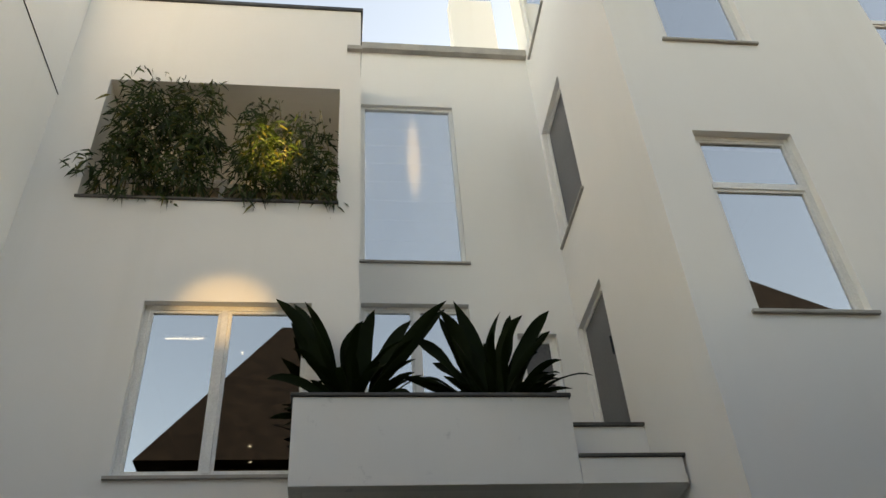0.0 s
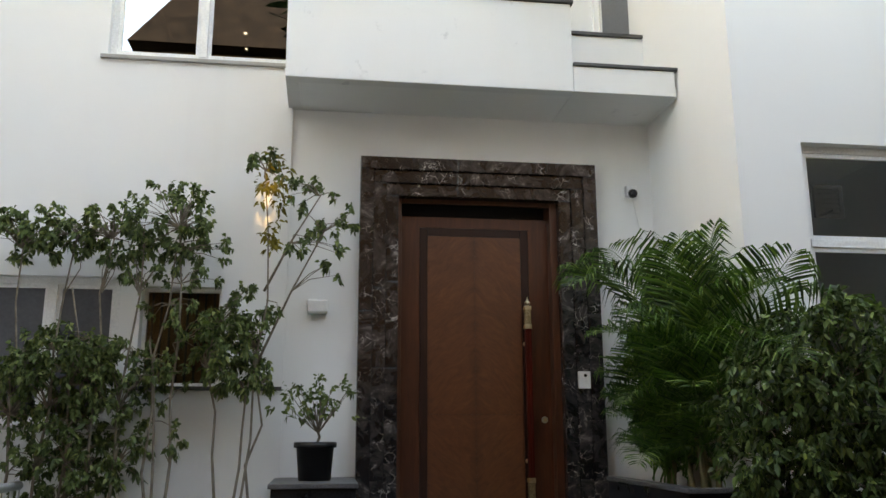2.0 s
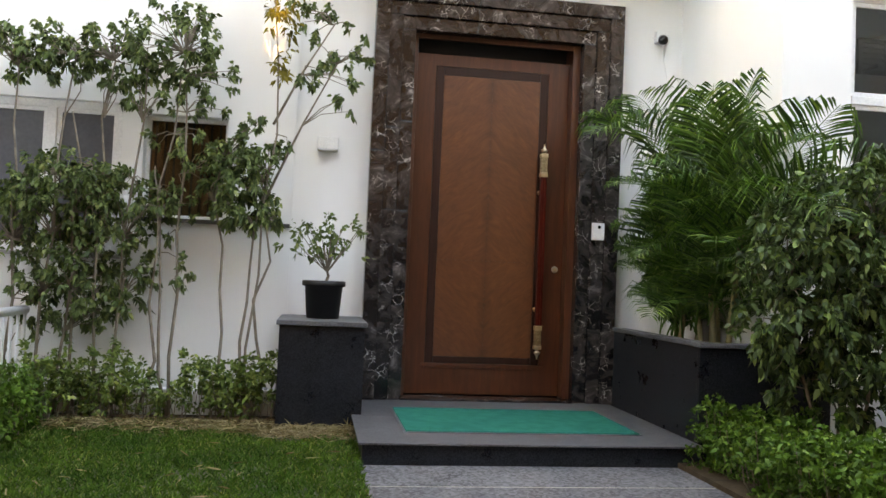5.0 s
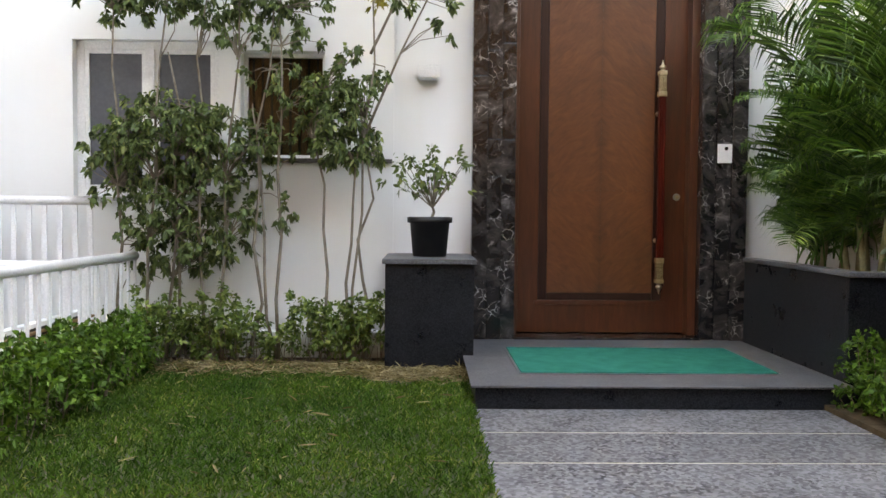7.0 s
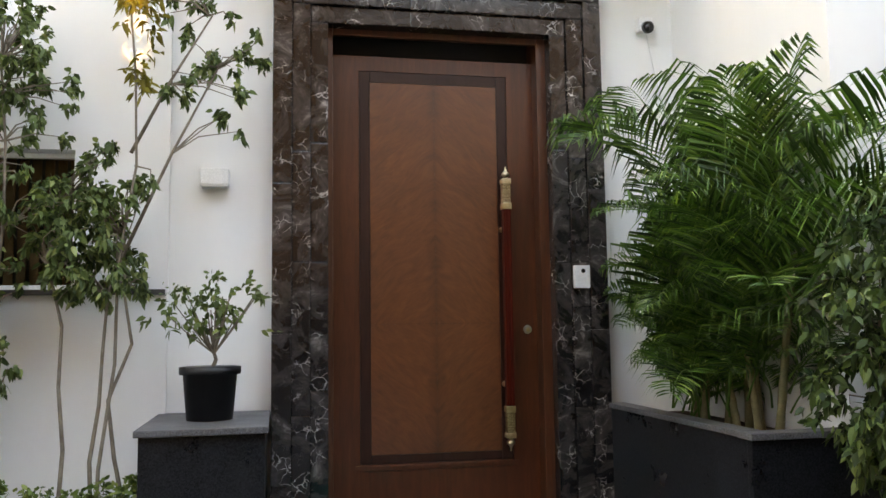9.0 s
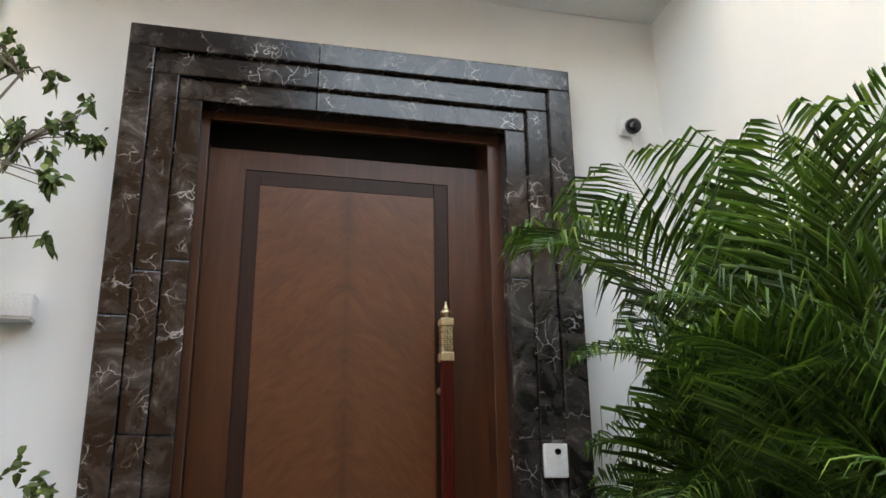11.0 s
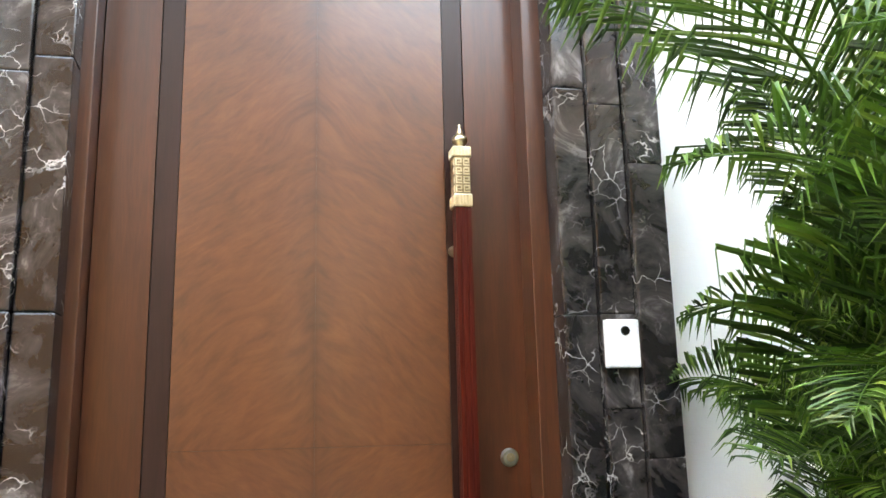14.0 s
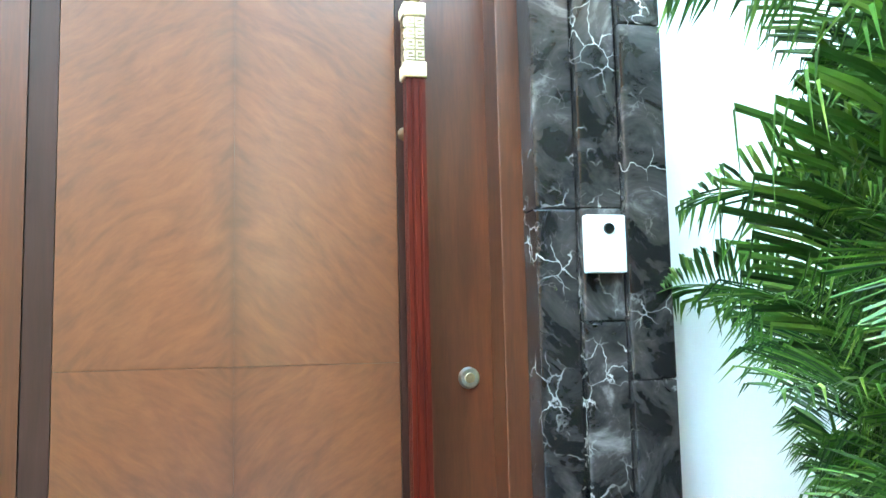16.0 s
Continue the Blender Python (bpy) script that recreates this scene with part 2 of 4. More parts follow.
GROOVE = plain("black_groove_and_shade", (0.003, 0.002, 0.002), (0.005, 0.004, 0.004), 9, 90, 0.8, 0.0)
JAMB = veneer_mat("red_brown_jamb_wood", (0.04, 0.01, 0.0035), (0.065, 0.016, 0.0055), (0.1, 0.027, 0.009), False, 0.4, 0.5)
POLE = veneer_mat("polished_red_rosewood", (0.03, 0.0022, 0.001), (0.055, 0.004, 0.0014), (0.09, 0.0085, 0.003), False, 0.45, 0.0)
POLE.node_tree.nodes["Principled BSDF"].inputs["Specular IOR Level"].default_value = 0.14
BRASS = plain("aged_brass", (0.53, 0.42, 0.26), (0.74, 0.62, 0.42), 30, 200, 0.32, 0.15, 1.0)
# cap core darker than the brass, crevice shade put into its colour
BRASS_SHADE = plain("brass_crevice_shade", (0.2, 0.15, 0.085), (0.34, 0.265, 0.16), 30, 200, 0.45, 0.1, 1.0)
STEEL = plain("satin_steel", (0.5, 0.48, 0.45), (0.7, 0.68, 0.64), 30, 200, 0.3, 0.05, 1.0)
UPVC = plain("white_window_plastic", (0.74, 0.74, 0.73), (0.8, 0.8, 0.79), 3, 60, 0.35, 0.02)
GLASS = glass_mat("coated_window_glass", 0.45, (0.5, 0.52, 0.52))
GLASS_CLEAR = glass_mat("thin_clear_glass", 0.3, (0.95, 0.96, 0.97))
# mirror cut down to keep the bright sky reflection off the small pane
GLASS_SMALL = glass_mat("weak_mirror_glass", 0.015, (0.6, 0.6, 0.58))
GLASS_DARK = glass_mat("clear_window_glass", 0.05, (0.6, 0.63, 0.62))
# opaque filmed panes; the grey they would reflect is put into the colour
FROST = plain("grey_film_and_reflection", (0.085, 0.088, 0.098), (0.105, 0.108, 0.12), 1.5, 30, 0.3, 0.0)
FROST.node_tree.nodes["Principled BSDF"].inputs["Specular IOR Level"].default_value = 0.2
BLIND = plain("white_blind_cloth", (0.76, 0.79, 0.82), (0.82, 0.85, 0.88), 2, 200, 0.8, 0.1)
# dark tone puts the dimness of indoors into the plaster colour
INSIDE = plain("shade_toned_plaster", (0.16, 0.14, 0.12), (0.2, 0.18, 0.15), 2, 40, 0.9, 0.05)
WHITE_METAL = plain("white_painted_metal", (0.7, 0.7, 0.71), (0.78, 0.78, 0.79), 5, 80, 0.38, 0.05)
BLACK_PLASTIC = plain("black_plastic", (0.004, 0.004, 0.0045), (0.009, 0.009, 0.01), 9, 120, 0.42, 0.08)
WHITE_PLASTIC = plain("white_plastic", (0.74, 0.74, 0.73), (0.8, 0.8, 0.79), 9, 120, 0.35, 0.02)
LENS = plain("black_lens", (0.006, 0.006, 0.007), (0.01, 0.01, 0.012), 9, 120, 0.08, 0.0)
MAT_GREEN = plain("green_mat_fibre", (0.0005, 0.11, 0.08), (0.001, 0.155, 0.115), 12, 400, 0.9, 0.7)
SOIL = plain("brown_garden_soil", (0.03, 0.021, 0.014), (0.075, 0.053, 0.034), 6, 50, 0.95, 0.8)
TURF = plain("turf_base", (0.018, 0.034, 0.007), (0.05, 0.05, 0.02), 5, 90, 0.95, 0.8)
BARK = plain("grey_brown_bark", (0.1, 0.078, 0.058), (0.23, 0.19, 0.145), 14, 120, 0.85, 0.6)
CANE = plain("ringed_palm_cane", (0.14, 0.13, 0.06), (0.24, 0.2, 0.1), 12, 60, 0.6, 0.3)
LEAF = leafy("ficus_leaf", (0.036, 0.062, 0.021), (0.15, 0.21, 0.082), (0.3, 0.34, 0.14), 0.42)
LEAF_DARK = leafy("dark_ficus_leaf", (0.014, 0.03, 0.011), (0.1, 0.16, 0.058), (0.24, 0.32, 0.11), 0.36)
LEAF_BRIGHT = leafy("hedge_leaf", (0.026, 0.072, 0.01), (0.095, 0.2, 0.03), (0.18, 0.28, 0.06), 0.45)
LEAF_POT = leafy("pale_shrub_leaf", (0.05, 0.08, 0.024), (0.15, 0.2, 0.07), (0.26, 0.29, 0.1), 0.4)
LEAF_LOW = leafy("ground_cover_leaf", (0.042, 0.088, 0.02), (0.2, 0.28, 0.08), (0.32, 0.36, 0.12), 0.45)
# sun on the slim ficus's top leaves, put into the leaf colour
LEAF_GOLD = leafy("sun_yellow_leaf", (0.12, 0.1, 0.015), (0.25, 0.2, 0.035), (0.35, 0.27, 0.05), 0.45)
PALM = leafy("palm_leaf", (0.014, 0.046, 0.009), (0.1, 0.22, 0.04), (0.24, 0.33, 0.08), 0.36)
PALM.node_tree.nodes["Principled BSDF"].inputs["Specular IOR Level"].default_value = 0.4
# near-black puts the leaves' unlit silhouette look into the colour
STRAP = leafy("strap_leaf_silhouette", (0.003, 0.006, 0.002), (0.009, 0.017, 0.005), (0.022, 0.034, 0.01), 0.6)
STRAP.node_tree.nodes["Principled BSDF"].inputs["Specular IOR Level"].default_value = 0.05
BAMBOO = leafy("bamboo_leaf", (0.011, 0.026, 0.006), (0.05, 0.085, 0.02), (0.18, 0.15, 0.045), 0.45)
GRASS = leafy("lawn_blade", (0.026, 0.068, 0.006), (0.088, 0.172, 0.022), (0.27, 0.25, 0.09), 0.65, share=0.06, blotch=(0.4, 0.62, 0.5), coarse=1.9)
STRAW = leafy("dry_straw", (0.14, 0.1, 0.05), (0.3, 0.225, 0.125), (0.4, 0.33, 0.2), 0.75)
ROOF = plain("dark_roof_tile", (0.006, 0.005, 0.0045), (0.014, 0.011, 0.009), 3, 30, 0.7, 0.3)
FACADE_B = plain("brown_neighbour_wall", (0.03, 0.02, 0.012), (0.05, 0.032, 0.018), 1, 30, 0.85, 0.1)
CURTAIN = plain("brown_slatted_wood", (0.16, 0.08, 0.03), (0.28, 0.15, 0.06), 8, 60, 0.6, 0.2)
SCREEN = plain("golden_slatted_wood", (0.3, 0.17, 0.07), (0.42, 0.25, 0.11), 8, 60, 0.55, 0.2)
LAMP = plain("glowing_lamp", (0.8, 0.8, 0.78), (0.8, 0.8, 0.78), 3, 60, 0.5, 0.0)
LAMP.node_tree.nodes["Principled BSDF"].inputs["Emission Color"].default_value = (1.0, 0.95, 0.88, 1)
LAMP.node_tree.nodes["Principled BSDF"].inputs["Emission Strength"].default_value = 2.5

for dull, level in ((ROOF, 0.03), (FACADE_B, 0.05), (MAT_GREEN, 0.05), (SOIL, 0.1), (BLACK_PLASTIC, 0.3)):
    dull.node_tree.nodes["Principled BSDF"].inputs["Specular IOR Level"].default_value = level

# ---- building helpers ----
class Shape:
    """Vertices and faces gathered piece by piece."""

    def __init__(self):
        self.v, self.f = [], []

    def add(self, verts, faces):
        k = len(self.v)
        self.v += [tuple(p) for p in verts]
        self.f += [tuple(k + i for i in q) for q in faces]
        return self

    def box(self, x0, y0, z0, x1, y1, z1, chamfer=0.0):
        if chamfer <= 0:
            p = [(x, y, z) for z in (z0, z1) for y in (y0, y1) for x in (x0, x1)]
            return self.add(p, [(0, 2, 3, 1), (4, 5, 7, 6), (0, 1, 5, 4), (2, 6, 7, 3), (0, 4, 6, 2), (1, 3, 7, 5)])
        bm = bmesh.new()
        bmesh.ops.create_cube(bm, size=1.0)
        for q in bm.verts:
            q.co = ((x0 + x1) / 2 + q.co.x * (x1 - x0), (y0 + y1) / 2 + q.co.y * (y1 - y0), (z0 + z1) / 2 + q.co.z * (z1 - z0))
        bmesh.ops.bevel(bm, geom=list(bm.edges), offset=chamfer, segments=2, affect="EDGES", profile=0.6)
        bm.verts.index_update()
        self.add([q.co for q in bm.verts], [[q.index for q in g.verts] for g in bm.faces])
        bm.free()
        return self

    def tube(self, pts, radii, sides=8, cap=True):
        pts = [Vector(p) for p in pts]
        rings = []
        for i, p in enumerate(pts):
            d = (pts[min(i + 1, len(pts) - 1)] - pts[max(i - 1, 0)]).normalized()
            a = d.orthogonal().normalized() if i == 0 else (rings[-1][1] - rings[-1][1].dot(d) * d).normalized()
            rings.append((p, a, d.cross(a)))
        verts = []
        for (p, a, b), r in zip(rings, radii):
            verts += [p + r * (math.cos(2 * math.pi * s / sides) * a + math.sin(2 * math.pi * s / sides) * b) for s in range(sides)]
        faces = [(i * sides + s, i * sides + (s + 1) % sides, (i + 1) * sides + (s + 1) % sides, (i + 1) * sides + s) for i in range(len(pts) - 1) for s in range(sides)]
        if cap:
            faces += [tuple(range(sides - 1, -1, -1)), tuple((len(pts) - 1) * sides + s for s in range(sides))]
        return self.add(verts, faces)

    def lathe(self, profile, at=(0, 0, 0), sides=24):
        x, y, z = at
        return self.tube([(x, y, z + h) for h, _ in profile], [r for _, r in profile], sides)

    def mesh(self, name, material, smooth=False):
        me = bpy.data.meshes.new(name)
        me.from_pydata(self.v, [], self.f)
        me.materials.append(material)
        if smooth:
            me.polygons.foreach_set("use_smooth", [True] * len(me.polygons))
        me.update()
        return me


def part(name, shape, material, parent=None, label="", smooth=False):
    ob = new(name, shape if isinstance(shape, bpy.types.Mesh) else shape.mesh(name, material, smooth))
    ob.parent = parent
    return tagged(ob, label)


def thing(name, label, category, m=None, group="", kind=""):
    ob = new(name)
    ob.empty_display_size = 0.1
    if m is not None:
        ob.matrix_basis = m
    return tagged(ob, label, category, group, kind)


def holed(x0, x1, z0, z1, y0, y1, holes):
    """An upright wall along x with rectangular openings (x0, x1, z0, z1) right through it."""
    xs = sorted({x0, x1, *(v for h in holes for v in h[:2])})
    zs = sorted({z0, z1, *(v for h in holes for v in h[2:])})
    s, ids = Shape(), {}

    def vert(i, j, k):
        if (i, j, k) not in ids:
            ids[(i, j, k)] = len(s.v)
            s.v.append((xs[i], (y0, y1)[k], zs[j]))
        return ids[(i, j, k)]

    def full(i, j):
        if not (0 <= i < len(xs) - 1 and 0 <= j < len(zs) - 1):
            return False
        cx, cz = (xs[i] + xs[i + 1]) / 2, (zs[j] + zs[j + 1]) / 2
        return not any(h[0] < cx < h[1] and h[2] < cz < h[3] for h in holes)

    for i in range(len(xs) - 1):
        for j in range(len(zs) - 1):
            if full(i, j):
                s.f.append((vert(i, j, 0), vert(i + 1, j, 0), vert(i + 1, j + 1, 0), vert(i, j + 1, 0)))
                s.f.append((vert(i, j, 1), vert(i, j + 1, 1), vert(i + 1, j + 1, 1), vert(i + 1, j, 1)))
                for di, dj, a, b in ((-1, 0, (i, j), (i, j + 1)), (1, 0, (i + 1, j + 1), (i + 1, j)), (0, -1, (i + 1, j), (i, j)), (0, 1, (i, j + 1), (i + 1, j + 1))):
                    if not full(i + di, j + dj):
                        s.f.append((vert(*a, 0), vert(*b, 0), vert(*b, 1), vert(*a, 1)))
    return s


def structure(name, shape, material, label, category, m=None):
    ob = part(name, shape, material)
    if m is not None:
        ob.matrix_basis = m
    return tagged(ob, label, category, kind="structure")


def window(name, x0, x1, z0, z1, m, uprights=(), bars=(), glass=None, label="", deep=0.08, rim=0.055, sill=True, sash=True, hood=True):
    """A framed window in the local plane y = 0, its outside towards -y: rim, uprights and bars, panes and sill."""
    w = thing(name, label, "window", m, kind="structure")
    glass = glass or GLASS
    y0, y1 = deep, deep + 0.06
    part("window_frame", Shape().box(x0, y0, z0, x0 + rim, y1, z1, 0.004), UPVC, w)
    part("window_frame", Shape().box(x1 - rim, y0, z0, x1, y1, z1, 0.004), UPVC, w)
    part("window_frame", Shape().box(x0 + rim, y0, z1 - rim, x1 - rim, y1, z1, 0.004), UPVC, w)
    part("window_frame", Shape().box(x0 + rim, y0, z0, x1 - rim, y1, z0 + rim, 0.004), UPVC, w)
    xs, zs = [x0 + rim, *uprights, x1 - rim], [z0 + rim, *bars, z1 - rim]
    for u in uprights:
        part("mullion", Shape().box(u - 0.035, y0 - 0.012, z0 + rim, u + 0.035, y1 - 0.004, z1 - rim, 0.004), UPVC, w)
    for b in bars:
        part("transom", Shape().box(x0 + rim, y0 - 0.008, b - 0.03, x1 - rim, y1 - 0.006, b + 0.03, 0.004), UPVC, w)
    for i in range(len(xs) - 1):
        for j in range(len(zs) - 1):
            a, b = xs[i] + (0.036 if i else 0), xs[i + 1] - (0.036 if i < len(xs) - 2 else 0)
            c, d = zs[j] + (0.031 if j else 0), zs[j + 1] - (0.031 if j < len(zs) - 2 else 0)
            if sash:
                g = 0.03
                part("sash", holed(a, b, c, d, y0 + 0.008, y1 - 0.008, [(a + g, b - g, c + g, d - g)]), UPVC, w)
            else:
                g = 0.0
            pane = part("pane", Shape().box(a + g, y0 + 0.026, c + g, b - g, y0 + 0.032, d - g), glass, w)
            pane.visible_shadow = False
    if sill:
        part("window_sill", Shape().box(x0 - 0.05, -0.035, z0 - 0.035, x1 + 0.05, y0, z0 - 0.003, 0.004), COPING, w)
    return w


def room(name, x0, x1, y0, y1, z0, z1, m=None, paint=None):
    """A room box behind a wall opening, open towards it, dark-toned unless paint is given."""
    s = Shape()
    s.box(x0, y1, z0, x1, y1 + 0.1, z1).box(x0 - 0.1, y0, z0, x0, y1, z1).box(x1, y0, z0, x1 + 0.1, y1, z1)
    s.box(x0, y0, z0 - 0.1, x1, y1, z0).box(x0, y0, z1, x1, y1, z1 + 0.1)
    return structure(name, s, paint or INSIDE, "closed room box behind an opening in the wall", "room", m)


def leaves(spots, sizes, ways, width=0.42, fold=0.25, droop=0.3, seed=0):
    """Leaves as folded blades of two faces each, from arrays of base points, lengths and directions."""
    rng = np.random.default_rng(seed)
    n = len(spots)
    d = ways / np.linalg.norm(ways, axis=1, keepdims=True)
    r = rng.normal(size=(n, 3))
    side = np.cross(d, r)
    side /= np.linalg.norm(side, axis=1, keepdims=True)
    up = np.cross(side, d)
    L = sizes[:, None]
    W = L * width * 0.5
    sag = np.array([0, 0, -1.0]) * L * droop
    base = spots
    mid1, mid2, tip = base + d * L * 0.3, base + d * L * 0.65 + sag * 0.35, base + d * L + sag
    pts = np.stack([base, mid1 - side * W + up * W * fold, mid1 + side * W + up * W * fold, mid2 - side * W * 0.85 + up * W * fold, mid2 + side * W * 0.85 + up * W * fold, tip], 1)
    idx = np.arange(n)[:, None] * 6
    faces = np.concatenate([idx + np.array([[0, 2, 4, 5]]), idx + np.array([[0, 5, 3, 1]])])
    return pts.reshape(-1, 3), faces


def leaf_part(name, pts, faces, material, parent, label=""):
    me = bpy.data.meshes.new(name)
    me.from_pydata(pts.tolist(), [], faces.tolist())
    me.materials.append(material)
    me.update()
    ob = part(name, me, material, parent, label)
    ob["kind"] = "stuff"
    return ob


def clumps(blobs, per, size, seed, shell=0.0):
    """Leaf bases, lengths and directions for clumps of twigs filling ellipsoids (x, y, z, rx, ry, rz, twigs)."""
    rng = np.random.default_rng(seed)
    P, D, S, C = [], [], [], []
    for x, y, z, rx, ry, rz, count in blobs:
        for _ in range(count):
            q = rng.normal(size=3)
            q /= np.linalg.norm(q)
            q *= rng.uniform(shell, 1.0) ** (1 / 3)
            c = np.array([x, y, z]) + q * (rx, ry, rz)
            C.append(c)
            out = q + rng.normal(size=3) * 0.5
            out /= np.linalg.norm(out) + 1e-6
            k = rng.integers(per - 2, per + 3)
            for j in range(k):
                P.append(c + out * size * 1.3 * (j / k) + rng.normal(size=3) * size * 0.25)
                D.append(out * 0.6 + rng.normal(size=3) * 0.8 + np.array([0, -0.25, -0.15]))
                S.append(size * rng.uniform(0.65, 1.25))
    return np.array(P), np.array(S), np.array(D), C


# ---- ground ----
structure("ground", Shape().box(-400, -400, -0.6, 400, 400, -0.06), SOIL, "bare brown earth under and around the garden", "ground")
lawn = thing("lawn", "short green lawn with dry yellowed patches", "lawn", kind="structure")
part("turf", Shape().box(-3.3, -11, -0.2, -1.13, -0.45, -0.012), TURF, lawn)
rng = np.random.default_rng(5)
N = 120000
gx = rng.uniform(-3.28, -1.12, N)
gy = -0.5 - 8.5 * rng.uniform(0, 1, N) ** 1.25
bare = np.array([noise.noise(Vector((x * 1.7, y * 1.7, 3.0))) for x, y in zip(gx, gy)])
keep = (bare < 0.75 + 0.3 * rng.uniform(-1, 1, N)) & ((gy < -0.75) | (rng.uniform(0, 1, N) < 0.35)) & ~((gx > -1.9) & (gy > -1.12 + 0.12 * np.sin(gx * 9)) & (rng.uniform(0, 1, N) < 0.93))
gx, gy = gx[keep], gy[keep]
g = len(gx)
pts, fcs = leaves(np.stack([gx, gy, np.full(g, -0.015)], 1), rng.uniform(0.025, 0.06, g), np.stack([rng.normal(0, 0.55, g), rng.normal(0, 0.55, g), np.ones(g)], 1), 0.13, 0.2, 0.25, 1)
leaf_part("grass", pts, fcs, GRASS, lawn)
g = 9000
sx = np.where(rng.uniform(0, 1, g) < 0.6, rng.normal(-1.5, 0.3, g), rng.uniform(-3.2, -1.2, g)).clip(-3.25, -1.16)
sy = (rng.normal(-0.84, 0.14, g) + 0.1 * (sx < -1.75)).clip(-1.2, -0.5)
pts, fcs = leaves(np.stack([sx, sy, rng.uniform(-0.005, 0.025, g)], 1), rng.uniform(0.03, 0.1, g), np.stack([rng.normal(0, 1, g), rng.normal(0, 1, g), rng.normal(0, 0.12, g)], 1), 0.09, 0.2, 0.05, 2)
leaf_part("dry_straw", pts, fcs, STRAW, lawn)
g = 120
pts, fcs = leaves(np.stack([rng.uniform(-3.2, -1.2, g), rng.uniform(-4.2, -0.6, g), np.full(g, 0.02)], 1), rng.uniform(0.04, 0.11, g), np.stack([rng.normal(0, 1, g), rng.normal(0, 1, g), rng.normal(0, 0.12, g)], 1), 0.1, 0.2, 0.05, 3)
leaf_part("fallen_leaf", pts, fcs, STRAW, lawn)

bed = structure("planting_bed", Shape().box(-3.4, -0.62, -0.2, -1.69, -0.3, 0.004), SOIL, "strip of brown soil along the white wall", "flower bed")
structure("bed_kerb", Shape().box(-3.4, -0.3, -0.2, -1.695, -0.18, 0.19, 0.012), WALL, "low white plastered kerb of the planting bed", "kerb")
structure("bed_soil", Shape().box(-3.4, -0.18, -0.2, -1.695, 0.085, 0.15), SOIL, "brown soil behind the low white kerb", "flower bed")
structure("side_ground", Shape().box(-4.75, -11, -0.3, -3.31, 0.085, -0.03), plain("pale_concrete", (0.4, 0.39, 0.37), (0.52, 0.51, 0.48), 3, 60, 0.8, 0.2), "pale concrete strip behind the white railing", "pavement")
structure("hedge_soil", Shape().box(0.86, -11, -0.2, 2.6, -1.72, -0.004), SOIL, "brown soil under the hedge and shrub", "flower bed")

# ---- walls ----
YL, YD, YR, XS, YC = 0.09, 0.13, 1.55, 1.63, -1.5
LW, REC, W1, LG = (-4.09, -2.98, 1.17, 2.36), (-2.82, -2.18, 1.475, 2.29), (-3.25, -1.6, 4.31, 6.17), (-4.19, -1.38, 7.57, 9.53)
structure("wall_left", holed(-4.75, -1.12, -0.3, 11.2, YL, YL + 0.26, [LW, REC, W1, LG, (-1.65, -1.12, -0.3, 3.95)]), WALL, "smooth white painted house wall with windows", "wall")
structure("wall_door", holed(-1.65, XS, -0.3, 4.79, YD, YD + 0.25, [(-0.74, 0.74, 0.1, 3.3), (-1.65, -1.12, 3.95, 4.79)]), WALL, "smooth white painted wall round the entrance", "wall")
TW, W2, W3 = (-1.07, 0.32, 7.9, 10.95), (-1.06, 0.29, 4.4, 7.23), (0.86, 1.36, 4.4, 6.8)
structure("wall_balcony", holed(-1.12, XS, 3.9, 12.2, YR, YR + 0.26, [TW, W2, W3]), WALL, "white painted wall behind the balcony", "wall")
structure("wall_return", Shape().box(-1.36, YL + 0.26, 3.95, -1.12, YR + 0.26, 11.2), WALL, "white painted end wall of the upper block", "wall")
side = pose(XS, 0, 0, 0, 0, -90)
SW, SD, TOPW = (-1.45, -0.34, 8.15, 10.33), (-1.5, -0.45, 4.1, 6.84), (-1.3, -0.3, 12.0, 13.8)
structure("wall_side", holed(-YR - 0.26, 1.23, -0.3, 15, 0, 0.27, [SW, SD, TOPW]), WALL, "white painted side wall with narrow windows", "wall", side)
RW, RW2, RW3, RW4 = (2.14, 3.5, 0.95, 3.2), (2.17, 3.22, 5.02, 7.24), (2.25, 3.28, 8.74, 11.0), (4.95, 6.0, 8.74, 11.0)
structure("wall_right", holed(XS, 8, -0.3, 15, YC, YC + 0.27, [RW, RW2, RW3, RW4]), WALL, "white painted house wall with windows", "wall")
# lengthened past its visible stretch to cut skylight from the left
structure("wall_left_side", Shape().box(-5.0, -5.6, -0.3, -4.75, 0.35, 13), WALL, "tall white painted boundary wall", "wall")
# unseen wall added beyond it for the same dimming, dark to bounce little
structure("wall_left_low", Shape().box(-5.0, -12, -0.3, -4.75, -5.603, 5.3), FACADE_B, "unseen brown wall added to cut light from the left", "wall")
# unseen wall added to hold back skylight on the right-hand walls
structure("wall_boundary", Shape().box(4.2, -12, -0.3, 4.45, YC - 0.003, 5.3), COPING, "unseen grey plastered wall added to cut light from the right", "wall")
structure("roof_wall", Shape().box(0.75, 3.0, 12, XS, 3.3, 16), WALL, "white stair tower wall above the roof", "wall")
structure("roof_slab", Shape().box(-4.75, YR + 0.26, 11.9, XS, 9, 12.15), WALL, "flat roof slab of the house", "roof")
structure("roof_slab_left", Shape().box(-4.75, YL + 0.26, 10.3, -1.36, 9, 10.5), WALL, "flat roof slab behind the parapet", "roof")
structure("wall_rear", Shape().box(-5.0, 9, -0.3, 8, 9.3, 12.2), WALL, "white rear wall of the house", "wall")
